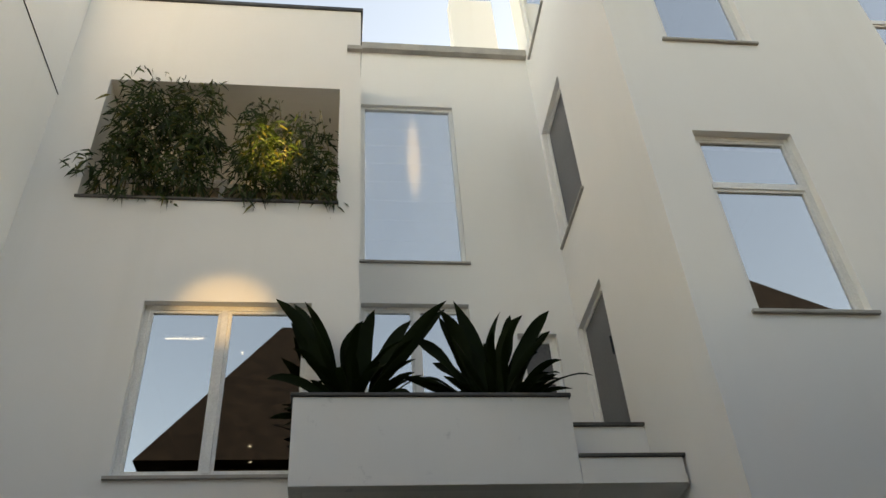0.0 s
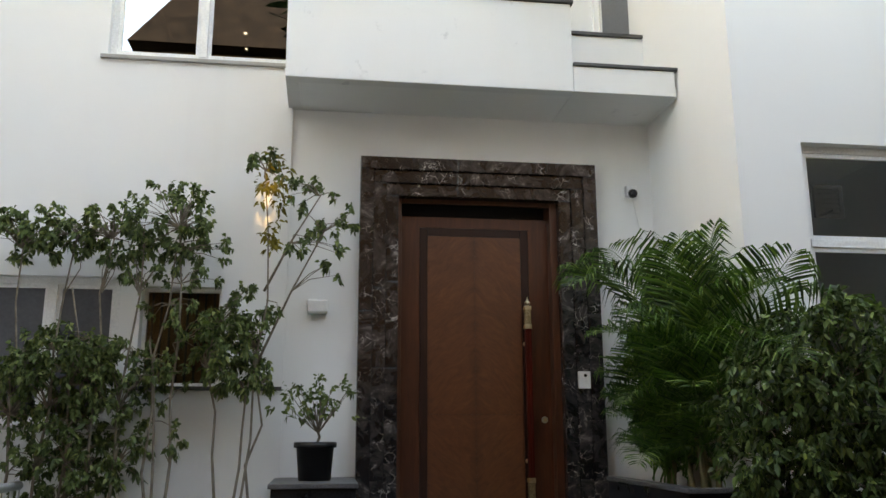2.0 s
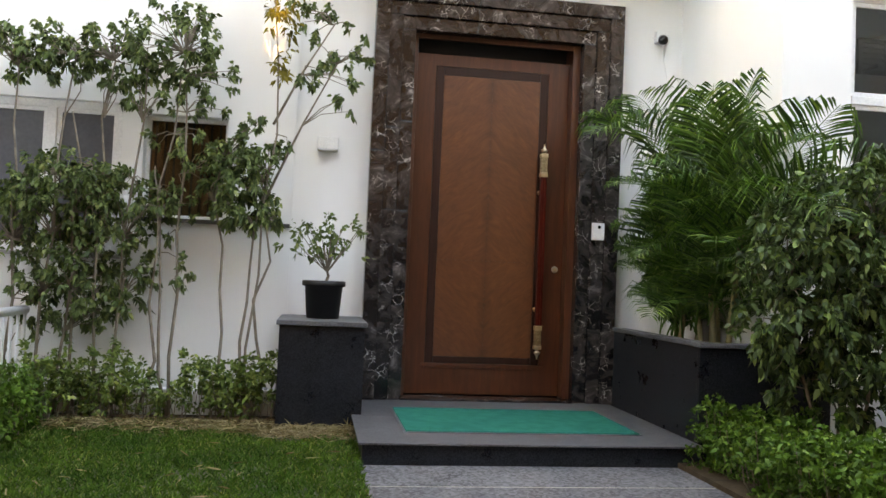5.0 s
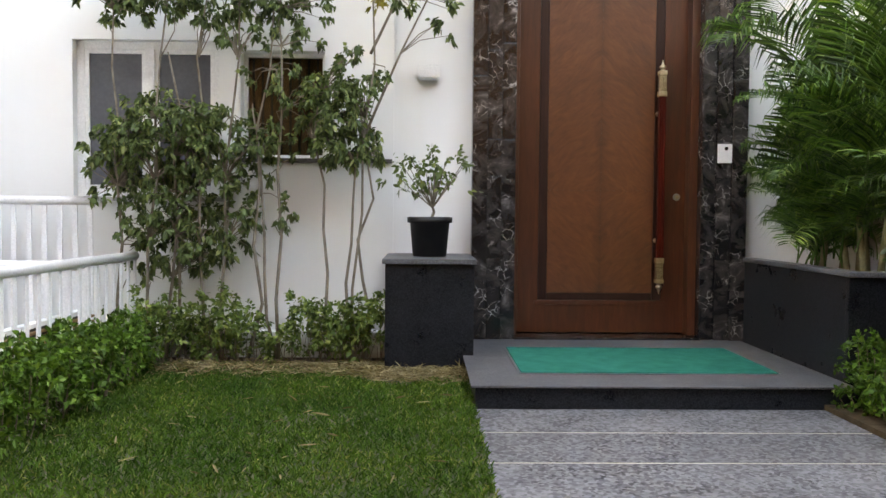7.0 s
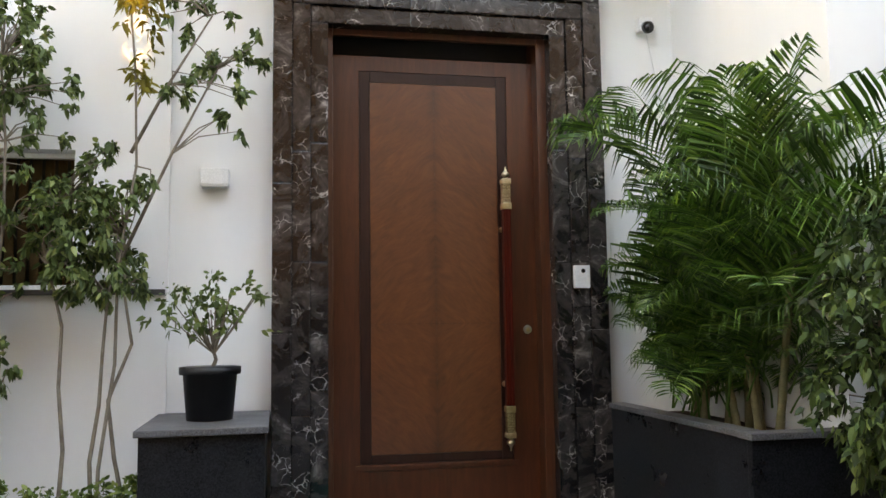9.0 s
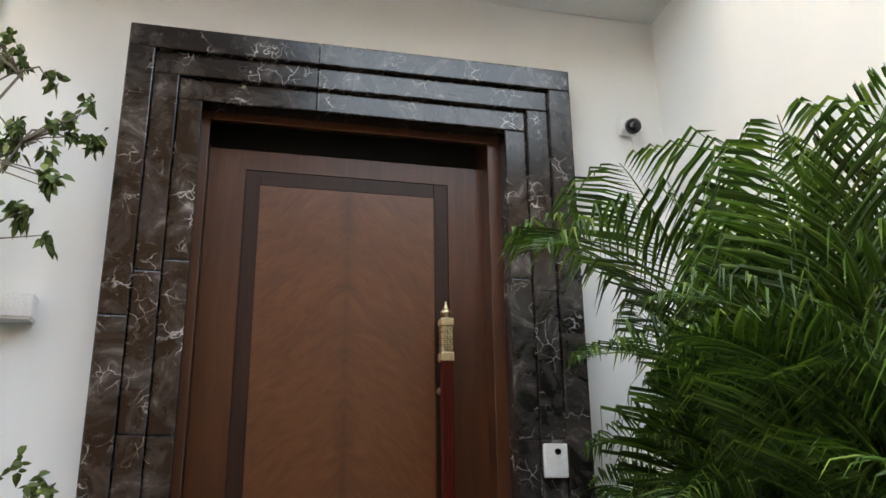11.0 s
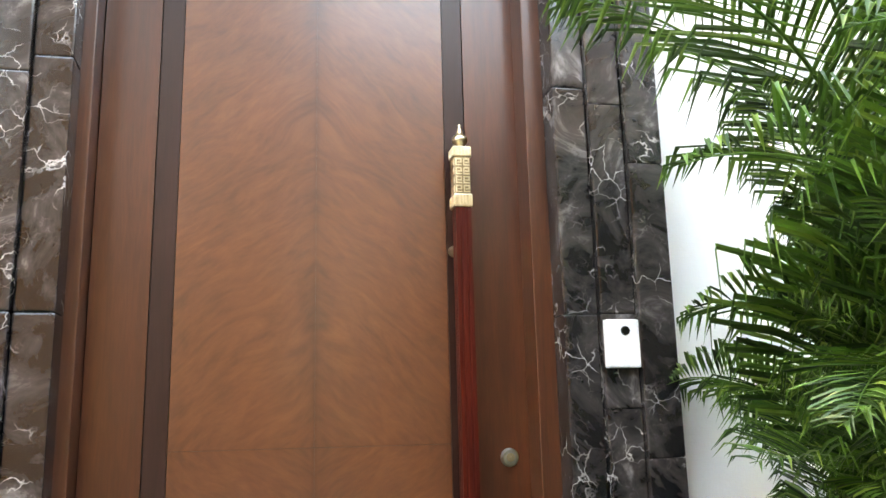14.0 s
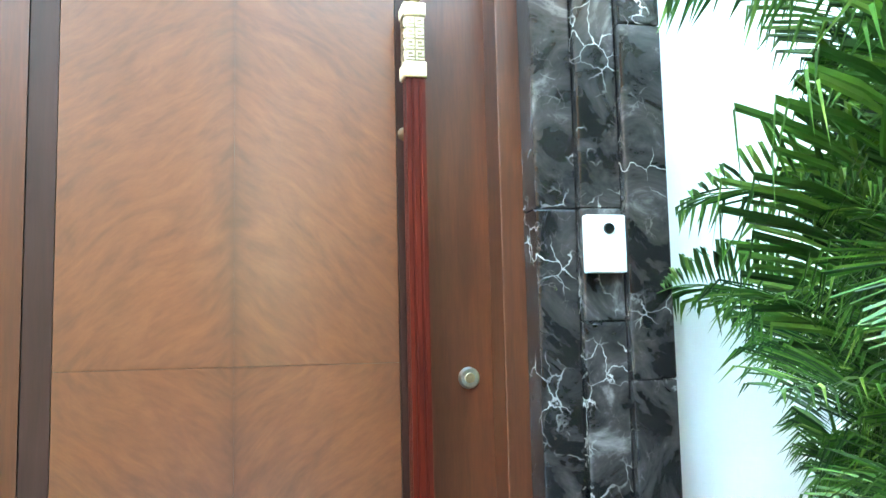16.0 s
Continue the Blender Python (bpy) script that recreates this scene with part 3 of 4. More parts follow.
structure("wall_far_side", Shape().box(7.73, YC + 0.28, -0.3, 8, 9, 15), WALL, "white far side wall of the house", "wall")
structure("coping_left", Shape().box(-4.75, YL - 0.03, 11.2, -1.09, YL + 0.3, 11.26, 0.006), DARK_STONE, "thin dark stone parapet coping", "coping")
structure("coping_side", Shape().box(-1.4, YL + 0.31, 11.2, -1.09, YR + 0.3, 11.26, 0.006), DARK_STONE, "thin dark stone parapet coping", "coping")
structure("coping_balcony", Shape().box(-1.09, YR - 0.1, 12.2, XS, YR + 0.3, 12.36, 0.012), COPING, "pale grey stone roof coping", "coping")
structure("coping_stub", Shape().box(-1.3, YL - 0.06, 10.3, -1.1, YL, 10.38, 0.008), COPING, "short grey stone coping end", "coping")
structure("ceiling_porch", Shape().box(-1.66, -0.55, 3.905, XS, YD, 4.0), WALL, "white painted underside of the balcony", "ceiling")
structure("balcony_floor", Shape().box(-1.12, YD + 0.25, 3.9, XS, YR, 4.05), COPING, "grey balcony floor", "floor")

cable = thing("wall_cable", "thin dark cable along the tall white wall", "cable")
part("wire", Shape().tube([(-4.744, -2.28, 9.03), (-4.744, -1.12, 9.11), (-4.744, 0.085, 9.2)], [0.006] * 3, 6), BLACK_PLASTIC, cable)

# ---- balcony front ----
box_pl = thing("balcony_planter", "long white plastered balcony planter with dark stone rim", "planter")
part("front_wall", Shape().box(-1.69, -0.6, 3.9, 0.7, -0.48, 4.7, 0.008), BOX_PAINT, box_pl)
part("side_wall", Shape().box(-1.69, -0.478, 3.9, -1.58, 0.085, 4.7, 0.008), BOX_PAINT, box_pl)
part("side_wall", Shape().box(0.58, -0.478, 4.0, 0.7, 0.1, 4.7, 0.008), BOX_PAINT, box_pl)
part("rim", Shape().box(-1.71, -0.62, 4.703, 0.72, -0.46, 4.735, 0.006), DARK_STONE, box_pl, "dark stone rim")
part("rim", Shape().box(-1.71, -0.458, 4.703, -1.57, 0.085, 4.735, 0.006), DARK_STONE, box_pl, "dark stone rim")
part("rim", Shape().box(0.57, -0.458, 4.703, 0.72, 0.1, 4.735, 0.006), DARK_STONE, box_pl, "dark stone rim")
part("soil", Shape().box(-1.58, -0.48, 4.0, 0.58, 0.085, 4.66), SOIL, box_pl, "dark potting soil")
ledge = thing("balcony_ledge", "low white balcony ledge with a dark stone cap", "ledge")
part("body", Shape().box(0.702, -0.6, 3.9, 1.6, 0.125, 4.13, 0.006), BOX_PAINT, ledge)
part("cap", Shape().box(0.702, -0.62, 4.132, 1.625, 0.125, 4.16, 0.005), DARK_STONE, ledge, "dark stone cap")
structure("parapet_cap", Shape().box(0.72, YD - 0.03, 4.792, XS - 0.003, YD + 0.28, 4.825, 0.005), DARK_STONE, "dark stone cap on the white parapet", "coping")

# ---- windows ----
front = pose(0, YL, 0)
window("window_1", *W1, front, uprights=(-2.46,), label="white framed sliding window reflecting sky and roof")
window("window_2", *LW, front, uprights=(-3.53,), glass=FROST, label="white framed window, filmed panes coloured like their grey reflection", rim=0.06)
window("window_3", *TW, pose(0, YR, 0), glass=GLASS_CLEAR, label="tall white framed window with a drawn white blind", deep=0.05, sash=False)
window("window_4", *W2, pose(0, YR, 0), uprights=(-0.385,), label="white framed balcony window reflecting the sky")
window("window_5", *W3, pose(0, YR, 0), bars=(6.2,), glass=FROST, label="narrow white framed balcony window")
window("window_6", *SW, side, glass=FROST, label="narrow tall window in the side wall", deep=0.07, rim=0.04)
window("window_7", *TOPW, side, label="upper window in the side wall reflecting the sky", deep=0.04, rim=0.04)
window("window_8", *RW2, pose(0, YC, 0), bars=(6.54,), label="white framed window with a top light reflecting sky")
window("window_9", *RW3, pose(0, YC, 0), bars=(10.3,), label="white framed upper window reflecting the sky")
window("window_10", *RW4, pose(0, YC, 0), bars=(9.4,), label="white framed upper window reflecting the sky")
window("window_11", *RW, pose(0, YC, 0), bars=(2.45,), glass=GLASS_DARK, label="white framed ground floor window before a dark room")
window("window_12", *REC, front, uprights=(), glass=GLASS_SMALL, label="small window with brown wooden slats inside", deep=0.12, rim=0.03, sash=False, sill=False)
structure("ledge_trim", Shape().box(-2.95, YL - 0.03, 1.44, -1.66, YL - 0.002, 1.472, 0.004), DARK_STONE, "thin dark stone ledge under the window", "trim")
bal_door = thing("door_2", "white framed balcony door with grey panel", "door", side, kind="structure")
x0, x1, z0, z1 = SD
part("door_frame", holed(x0, x1, z0, z1, 0.06, 0.12, [(x0 + 0.06, x1 - 0.06, z0 + 0.06, z1 - 0.06)]), UPVC, bal_door)
part("leaf", Shape().box(x0 + 0.062, 0.075, z0 + 0.062, x1 - 0.062, 0.105, z1 - 0.062, 0.003), FROST, bal_door, "flat grey glass leaf")
part("handle", Shape().tube([(x1 - 0.12, 0.03, 5.9), (x1 - 0.12, 0.03, 6.12)], [0.014, 0.014], 8).tube([(x1 - 0.12, 0.03, 6.0), (x1 - 0.12, 0.076, 6.0)], [0.01, 0.01], 8), BLACK_PLASTIC, bal_door, "dark lever handle")
blind = thing("window_blind", "drawn white pleated window blind with thin fold lines", "blind")
for k in range(8):
    z = 7.97 + k * 0.365
    part("slat", Shape().box(-1.0, YR + 0.1, z, 0.25, YR + 0.106, z + 0.36, 0.001), BLIND, blind)
# unseen box added behind the door so no daylight leaks round the leaf
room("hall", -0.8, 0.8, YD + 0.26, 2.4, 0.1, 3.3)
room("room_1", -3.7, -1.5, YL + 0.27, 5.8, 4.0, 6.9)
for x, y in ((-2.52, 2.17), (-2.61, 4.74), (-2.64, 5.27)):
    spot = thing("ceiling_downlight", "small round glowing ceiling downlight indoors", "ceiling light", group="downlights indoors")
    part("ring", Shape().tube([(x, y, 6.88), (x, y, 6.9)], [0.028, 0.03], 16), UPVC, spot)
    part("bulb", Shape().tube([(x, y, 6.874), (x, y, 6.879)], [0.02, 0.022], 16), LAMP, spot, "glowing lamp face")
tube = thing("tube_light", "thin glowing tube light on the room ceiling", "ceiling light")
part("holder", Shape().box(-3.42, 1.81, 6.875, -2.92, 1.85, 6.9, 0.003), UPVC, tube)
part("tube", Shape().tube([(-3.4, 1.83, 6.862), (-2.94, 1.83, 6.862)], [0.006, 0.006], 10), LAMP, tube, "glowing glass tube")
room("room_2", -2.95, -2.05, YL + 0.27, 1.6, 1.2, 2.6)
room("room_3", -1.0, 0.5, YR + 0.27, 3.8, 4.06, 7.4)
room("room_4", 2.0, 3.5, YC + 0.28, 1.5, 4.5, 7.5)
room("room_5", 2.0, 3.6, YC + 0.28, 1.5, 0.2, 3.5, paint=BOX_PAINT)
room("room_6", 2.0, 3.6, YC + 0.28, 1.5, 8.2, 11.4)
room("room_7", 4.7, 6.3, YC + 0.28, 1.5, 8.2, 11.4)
screen = thing("slatted_screen", "brown wooden slatted screen inside the small window", "screen")
for k in range(9):
    part("slat", Shape().box(-2.82 + k * 0.072, YL + 0.19, 1.477, -2.77 + k * 0.072, YL + 0.205, 2.288), SCREEN, screen)
vent = thing("wall_vent", "dark square extractor vent in the room", "vent")
part("frame", holed(2.42, 2.66, 2.72, 2.98, YC + 0.33, YC + 0.36, [(2.45, 2.63, 2.75, 2.95)]), BLACK_PLASTIC, vent)
for k in range(5):
    part("slat", Shape().box(2.45, YC + 0.335, 2.755 + k * 0.04, 2.63, YC + 0.35, 2.775 + k * 0.04), BLACK_PLASTIC, vent)
part("backing", Shape().box(2.451, YC + 0.3505, 2.751, 2.629, YC + 0.356, 2.949), GROOVE, vent)
part("bracket", Shape().box(2.44, YC + 0.1405, 2.72, 2.46, YC + 0.329, 2.74), BLACK_PLASTIC, vent)

# ---- loggia ----
x0, x1, z0, z1 = LG
lg = Shape().box(x0 - 0.1, YL + 0.262, z0 - 0.1, x1 + 0.02, 2.0, z0).box(x0 - 0.1, YL + 0.262, z1, x1 + 0.02, 2.0, z1 + 0.1)
lg.box(x0 - 0.1, YL + 0.262, z0, x0, 2.0, z1).box(x1, YL + 0.262, z0, x1 + 0.02, 2.0, z1)
structure("loggia_walls", lg, WALL, "white plastered inside of the open loggia", "wall")
structure("loggia_back", holed(x0, x1, z0, z1, 1.9, 2.0, [(-3.6, -1.8, z0 + 0.1, z0 + 1.0)]), INSIDE, "loggia back wall, its shade put into the colour", "wall")
structure("loggia_sill", Shape().box(x0 - 0.02, YL - 0.025, z0 - 0.03, x1 + 0.02, YL + 0.25, z0 + 0.002, 0.005), DARK_STONE, "thin dark stone sill of the loggia", "trim")
rail = thing("loggia_railing", "thin white metal railing inside the loggia", "railing")
part("handrail", Shape().tube([(x0, 0.5, z0 + 0.62), (x1, 0.5, z0 + 0.62)], [0.045, 0.045], 8), WHITE_METAL, rail)
for k in range(5):
    x = x0 + 0.35 + k * 0.55
    part("post", Shape().tube([(x, 0.5, z0), (x, 0.5, z0 + 0.62)], [0.032, 0.032], 8), WHITE_METAL, rail)


def bamboo(blobs, seed, base):
    t = thing("bamboo", "leafy bamboo plant growing in the open loggia", "plant", group="bamboo in the loggia")
    rr = np.random.default_rng(seed)
    for k in range(6):
        x = base + rr.uniform(-0.3, 0.3)
        y = rr.uniform(0.2, 0.4)
        top = LG[2] + rr.uniform(1.0, 1.8)
        part("cane", Shape().tube([(x, y, LG[2]), (x + rr.normal(0, 0.05), y - 0.05, (LG[2] + top) / 2), (x + rr.normal(0, 0.15), y - 0.15, top)], [0.012, 0.01, 0.005], 6), CANE, t)
    P, S, D, _ = clumps(blobs, 9, 0.15, seed)
    D[:, 2] -= 0.5
    pts, fcs = leaves(P, S, D, 0.16, 0.2, 0.4, seed)
    leaf_part("crown", pts, fcs, BAMBOO, t)


bamboo([(-3.65, 0.15, 8.9, 0.36, 0.22, 0.75, 112), (-3.85, 0.1, 8.0, 0.35, 0.2, 0.42, 58)], 11, -3.7)
bamboo([(-3.1, 0.15, 8.8, 0.26, 0.22, 0.66, 92), (-3.15, 0.1, 7.95, 0.3, 0.2, 0.36, 47)], 12, -3.1)
bamboo([(-2.3, 0.15, 8.65, 0.17, 0.2, 0.5, 61), (-2.25, 0.1, 8.0, 0.3, 0.2, 0.36, 47)], 13, -2.3)
bamboo([(-1.78, 0.15, 8.4, 0.27, 0.2, 0.5, 56), (-1.7, 0.08, 7.9, 0.26, 0.18, 0.34, 33)], 14, -1.75)

# ---- entrance ----
platform = thing("entrance_step", "dark granite entrance step with a grey tread", "step", kind="structure")
part("riser", Shape().box(-1.115, -1.735, -0.2, 1.0, YD, 0.087), GRANITE, platform, "dark granite riser")
part("tread", Shape().box(-1.14, -1.765, 0.088, 1.03, YD - 0.135, 0.1, 0.003), GRANITE_TOP, platform, "grey granite tread")
part("threshold", Shape().box(-0.72, -0.004, 0.1, 0.72, 0.4, 0.118, 0.004), MARBLE, platform, "brown marble threshold")

surround = thing("door_surround", "stepped dark brown marble door surround with white veins", "door surround", kind="structure")
BANDS = ((1.05, 0.934, 3.452, 3.34, -0.026), (0.933, 0.823, 3.339, 3.228, 0.0), (0.822, 0.715, 3.227, 3.12, 0.026))
for xo, xi, zo, zi, y in BANDS:
    for sgn in (-1, 1):
        cuts = [0.101, 0.86, 1.628, 2.36, zi - 0.001] if xo < 0.9 else [0.101, 0.72, 1.345, 1.628, 2.3, zi - 0.001] if xo < 1 else [0.101, 1.2, 2.1, zi - 0.001]
        for a, b in zip(cuts, cuts[1:]):
            xa, xb = sorted((sgn * xo, sgn * xi))
            part("marble_slab", Shape().box(xa, y, a + 0.0005, xb, YD - 0.002, b - 0.0005, 0.006), MARBLE, surround)
    for a, b in ((-xo, -0.2), (-0.2, xo)):
        part("marble_slab", Shape().box(a + 0.0005, y, zi, b - 0.0005, YD - 0.002, zo, 0.006), MARBLE, surround)

door = thing("door_1", "tall brown veneered entrance door with dark inlay, closed", "door", kind="structure")
for sgn in (-1, 1):
    xa, xb = sorted((sgn * 0.739, 0.655 if sgn > 0 else -0.68))
    part("jamb", Shape().box(xa, YD, 0.118, xb, 0.36, 3.158, 0.005), JAMB, door, "red brown wooden jamb")
part("head_jamb", Shape().box(-0.679, YD, 3.082, 0.654, YD + 0.035, 3.158, 0.005), JAMB, door, "red brown wooden jamb")
YF = 0.24
LT = 2.99
part("leaf", Shape().box(-0.677, YF + 0.012, 0.125, 0.672, YF + 0.07, LT), GROOVE, door)
# black lining puts the deep shade above the leaf into the colour
part("head_gap", Shape().box(-0.735, 0.335, LT - 0.02, 0.735, 0.358, 3.29).box(-0.735, YD + 0.002, 3.291, 0.735, 0.358, 3.299), GROOVE, door, "recess above the leaf, lined black for shade")
BX0, BX1, BZ0, BZ1 = -0.506, 0.474, 0.385, 2.888
PX0, PX1, PZ0, PZ1 = -0.437, 0.404, 0.44, 2.816
for a, b, c, d in ((-0.677, BX0 - 0.002, 0.127, LT - 0.002), (BX1 + 0.002, 0.67, 0.127, LT - 0.002), (BX0 - 0.002, BX1 + 0.002, BZ1 + 0.002, LT - 0.002), (BX0 - 0.002, BX1 + 0.002, 0.127, BZ0 - 0.002)):
    part("stile", Shape().box(a, YF, c, b, YF + 0.012, d), STILE, door)
for a, b, c, d in ((BX0, PX0, BZ0, BZ1), (PX1, BX1, BZ0, BZ1), (PX0, PX1, PZ1, BZ1), (PX0, PX1, BZ0, PZ0)):
    part("inlay_band", Shape().box(a + 0.002, YF + 0.002, c + 0.002, b - 0.002, YF + 0.0118, d - 0.002), BAND, door, "dark inlay band")
part("moulding", Shape().box(BX0 - 0.03, YF - 0.008, 0.345, BX1 + 0.03, YF - 0.0002, 0.378, 0.003), STILE, door)
CX, CZ = -0.016, 1.252
for a, b in ((PX0, CX), (CX, PX1)):
    for c, d in ((PZ0, CZ), (CZ, PZ1)):
        part("veneer_panel", Shape().box(a + 0.0001, YF + 0.002, c + 0.0005, b - 0.0001, YF + 0.0116, d - 0.0005), VENEER, door, "feathered light brown veneer panel")
lock = part("lock", Shape().tube([(0.588, YF - 0.014, 1.206), (0.588, YF - 0.008, 1.206), (0.588, YF, 1.206)], [0.024, 0.028, 0.029], 20), STEEL, door, "round steel lock")
part("keyhole", Shape().tube([(0.588, YF - 0.018, 1.206), (0.588, YF - 0.013, 1.206)], [0.013, 0.014], 14), BRASS, lock, "brass lock barrel")

pull = thing("door_pull", "long red polished wood door pull with brass ends", "door handle")
HX, HY = 0.44, 0.165
pole = Shape()
hw = 0.025
loop = []
for q in range(4):
    c, s_ = (1, 0, -1, 0)[q], (0, 1, 0, -1)[q]
    for u, d in ((-0.025, 0.0), (-0.014, 0.0), (-0.012, 0.0025), (-0.008, 0.0025), (-0.006, 0.0), (0.006, 0.0), (0.008, 0.0025), (0.012, 0.0025), (0.014, 0.0)):
        px, py = u, -(hw - d)
        loop.append((HX + px * c - py * s_, HY + px * s_ + py * c))
nl = len(loop)
pole.add([(x, y, z) for z in (0.72, 1.99) for x, y in loop], [(k, (k + 1) % nl, nl + (k + 1) % nl, nl + k) for k in range(nl)])
part("pole", pole, POLE, pull, "grooved square red rosewood pole")
for zb, sg in ((1.985, 1), (0.725, -1)):
    def zspan(a, b):
        return sorted((zb + sg * a, zb + sg * b))

    def block(half, a, b, ch=0.002):
        lo, hi = zspan(a, b)
        return Shape().box(HX - half, HY - half, lo, HX + half, HY + half, hi, ch)

    cap = part("brass_cap", block(0.026, 0.0, 0.2), BRASS_SHADE, pull, "ornate square brass cap")
    part("collar", block(0.0295, 0.0, 0.042), BRASS, cap)
    part("collar", block(0.0295, 0.165, 0.2), BRASS, cap)
    for k in range(6):
        u = -0.026 + k * 0.0104
        for a, b in ((0.004, 0.038), (0.169, 0.196)):
            lo, hi = zspan(a, b)
            part("rib", Shape().box(HX + u - 0.003, HY - 0.0325, lo, HX + u + 0.003, HY - 0.0294, hi, 0.001), BRASS, cap)
            part("rib", Shape().box(HX - 0.0325, HY + u - 0.003, lo, HX - 0.0294, HY + u + 0.003, hi, 0.001), BRASS, cap)
    for r in range(4):
        for cu in (-0.0125, 0.0125):
            a = 0.047 + r * 0.0295
            for du, dv, w, h in ((0, 0.0, 0.02, 0.004), (0, 0.02, 0.02, 0.004), (-0.008, 0.004, 0.004, 0.016), (0.008, 0.009, 0.004, 0.011), (0.002, 0.009, 0.012, 0.004)):
                lo, hi = zspan(a + dv, a + dv + h)
                part("key_pattern", Shape().box(HX + cu + du - w / 2, HY - 0.029, lo, HX + cu + du + w / 2, HY - 0.0259, hi), BRASS, cap)
                part("key_pattern", Shape().box(HX - 0.029, HY + cu + du - w / 2, lo, HX - 0.0259, HY + cu + du + w / 2, hi), BRASS, cap)
    bulb = [(0.2, 0.013), (0.21, 0.012), (0.216, 0.02), (0.226, 0.0265), (0.238, 0.024), (0.247, 0.013), (0.252, 0.011), (0.262, 0.008), (0.275, 0.0045), (0.28, 0.006), (0.285, 0.001)]
    part("finial", Shape().tube([(HX, HY, zb + sg * h) for h, _ in bulb], [r for _, r in bulb], 20), BRASS, cap, "turned brass finial", True)
for z in (1.86, 0.86):
    part("standoff", Shape().tube([(HX, HY + 0.02, z), (HX - 0.012, HY + 0.05, z), (HX - 0.012, YF + 0.003, z)], [0.011, 0.012, 0.02], 12), BRASS, pull, "brass standoff")

bell = thing("doorbell", "white video doorbell on the marble surround", "doorbell")
part("plate", Shape().box(0.824, -0.028, 1.463, 0.93, -0.001, 1.607, 0.006), WHITE_PLASTIC, bell)
part("lens", Shape().tube([(0.884, -0.034, 1.572), (0.884, -0.027, 1.572)], [0.013, 0.015], 18), LENS, bell, "black camera lens")
part("button", Shape().tube([(0.884, -0.031, 1.489), (0.884, -0.027, 1.489)], [0.008, 0.009], 16), WHITE_PLASTIC, bell, "small round button")

camera_box = thing("security_camera", "small white dome security camera on the wall", "security camera")
part("base", Shape().box(1.37, YD - 0.06, 3.2, 1.47, YD - 0.001, 3.3, 0.008), WHITE_PLASTIC, camera_box)
part("dome", Shape().tube([(1.42, YD - 0.06, 3.235), (1.42, YD - 0.09, 3.215), (1.42, YD - 0.12, 3.195)], [0.036, 0.043, 0.026], 18), LENS, camera_box, "dark round lens", True)
part("cable", Shape().tube([(1.44, YD - 0.02, 3.2), (1.46, YD - 0.012, 3.1), (1.5, YD - 0.008, 2.9), (1.58, YD - 0.006, 2.6)], [0.004] * 4, 6), WHITE_PLASTIC, camera_box, "thin white cable")

lamp = thing("wall_light", "small white box wall light on the white wall", "wall light")
part("body", Shape().box(-1.47, 0.03, 2.09, -1.305, YD - 0.001, 2.19, 0.006), WHITE_PLASTIC, lamp)
part("diffuser", Shape().box(-1.462, 0.036, 2.082, -1.313, YD - 0.008, 2.09), WHITE_PLASTIC, lamp, "white plastic underside")

door_mat = thing("door_mat", "bright green fibre door mat on the granite step", "door mat")
part("cloth", Shape().box(-0.82, -1.4, 0.1, 0.74, -0.45, 0.112, 0.003), MAT_GREEN, door_mat)
hem = holed(-0.835, 0.755, -1.415, -0.435, 0.1005, 0.106, [(-0.82, 0.74, -1.4, -0.45)]).mesh("hem", GRANITE_TOP)
hem.transform(Matrix(((1, 0, 0, 0), (0, 0, 1, 0), (0, 1, 0, 0), (0, 0, 0, 1))))
part("hem", hem, GRANITE_TOP, door_mat, "grey backing hem")

# ---- plinth with pot ----
plinth = thing("granite_plinth", "black granite plinth with a grey stone top", "plinth")
part("body", Shape().box(-1.67, -0.75, -0.1, -1.07, YD - 0.003, 0.715), GRANITE, plinth)
part("top", Shape().box(-1.69, -0.78, 0.717, -1.055, YD - 0.003, 0.75, 0.005), GRANITE_TOP, plinth, "grey granite top")
pot = thing("potted_plant", "small leafy shrub in a black plastic pot", "potted plant")
PXC, PYC = -1.37, -0.33
part("pot", Shape().lathe([(0.75, 0.118), (0.752, 0.122), (0.99, 0.142), (0.992, 0.16), (1.0, 0.163), (1.032, 0.163), (1.034, 0.15), (1.0, 0.143), (0.99, 0.0)], (PXC, PYC, 0), 32), BLACK_PLASTIC, pot, "black plastic pot", True)
part("soil", Shape().lathe([(0.985, 0.135), (1.0, 0.13), (1.005, 0.0)], (PXC, PYC, 0), 20), SOIL, pot, "potting soil")
P, S, D, C = clumps([(PXC + 0.05, PYC, 1.4, 0.31, 0.2, 0.12, 28), (PXC - 0.14, PYC, 1.3, 0.28, 0.16, 0.1, 15), (PXC + 0.02, PYC, 1.22, 0.28, 0.2, 0.06, 6)], 7, 0.048, 21)
pts, fcs = leaves(P, S, D, 0.5, 0.25, 0.25, 21)
leaf_part("crown", pts, fcs, LEAF_POT, pot)
st = Shape().tube([(PXC, PYC, 0.99), (PXC + 0.03, PYC, 1.07), (PXC + 0.01, PYC, 1.14), (PXC + 0.04, PYC, 1.22)], [0.013, 0.011, 0.009, 0.006], 7)
for c in C[::2]:
    st.tube([(PXC + 0.02, PYC, 1.1), (0.5 * (PXC + 0.02 + c[0]), 0.5 * (PYC + c[1]), 0.45 * 1.1 + 0.55 * c[2] - 0.02), tuple(c)], [0.005, 0.004, 0.0025], 5)
part("stem", st, BARK, pot)

# ---- granite planter ----
planter = thing("granite_planter", "angled black granite planter with a grey stone rim", "planter")
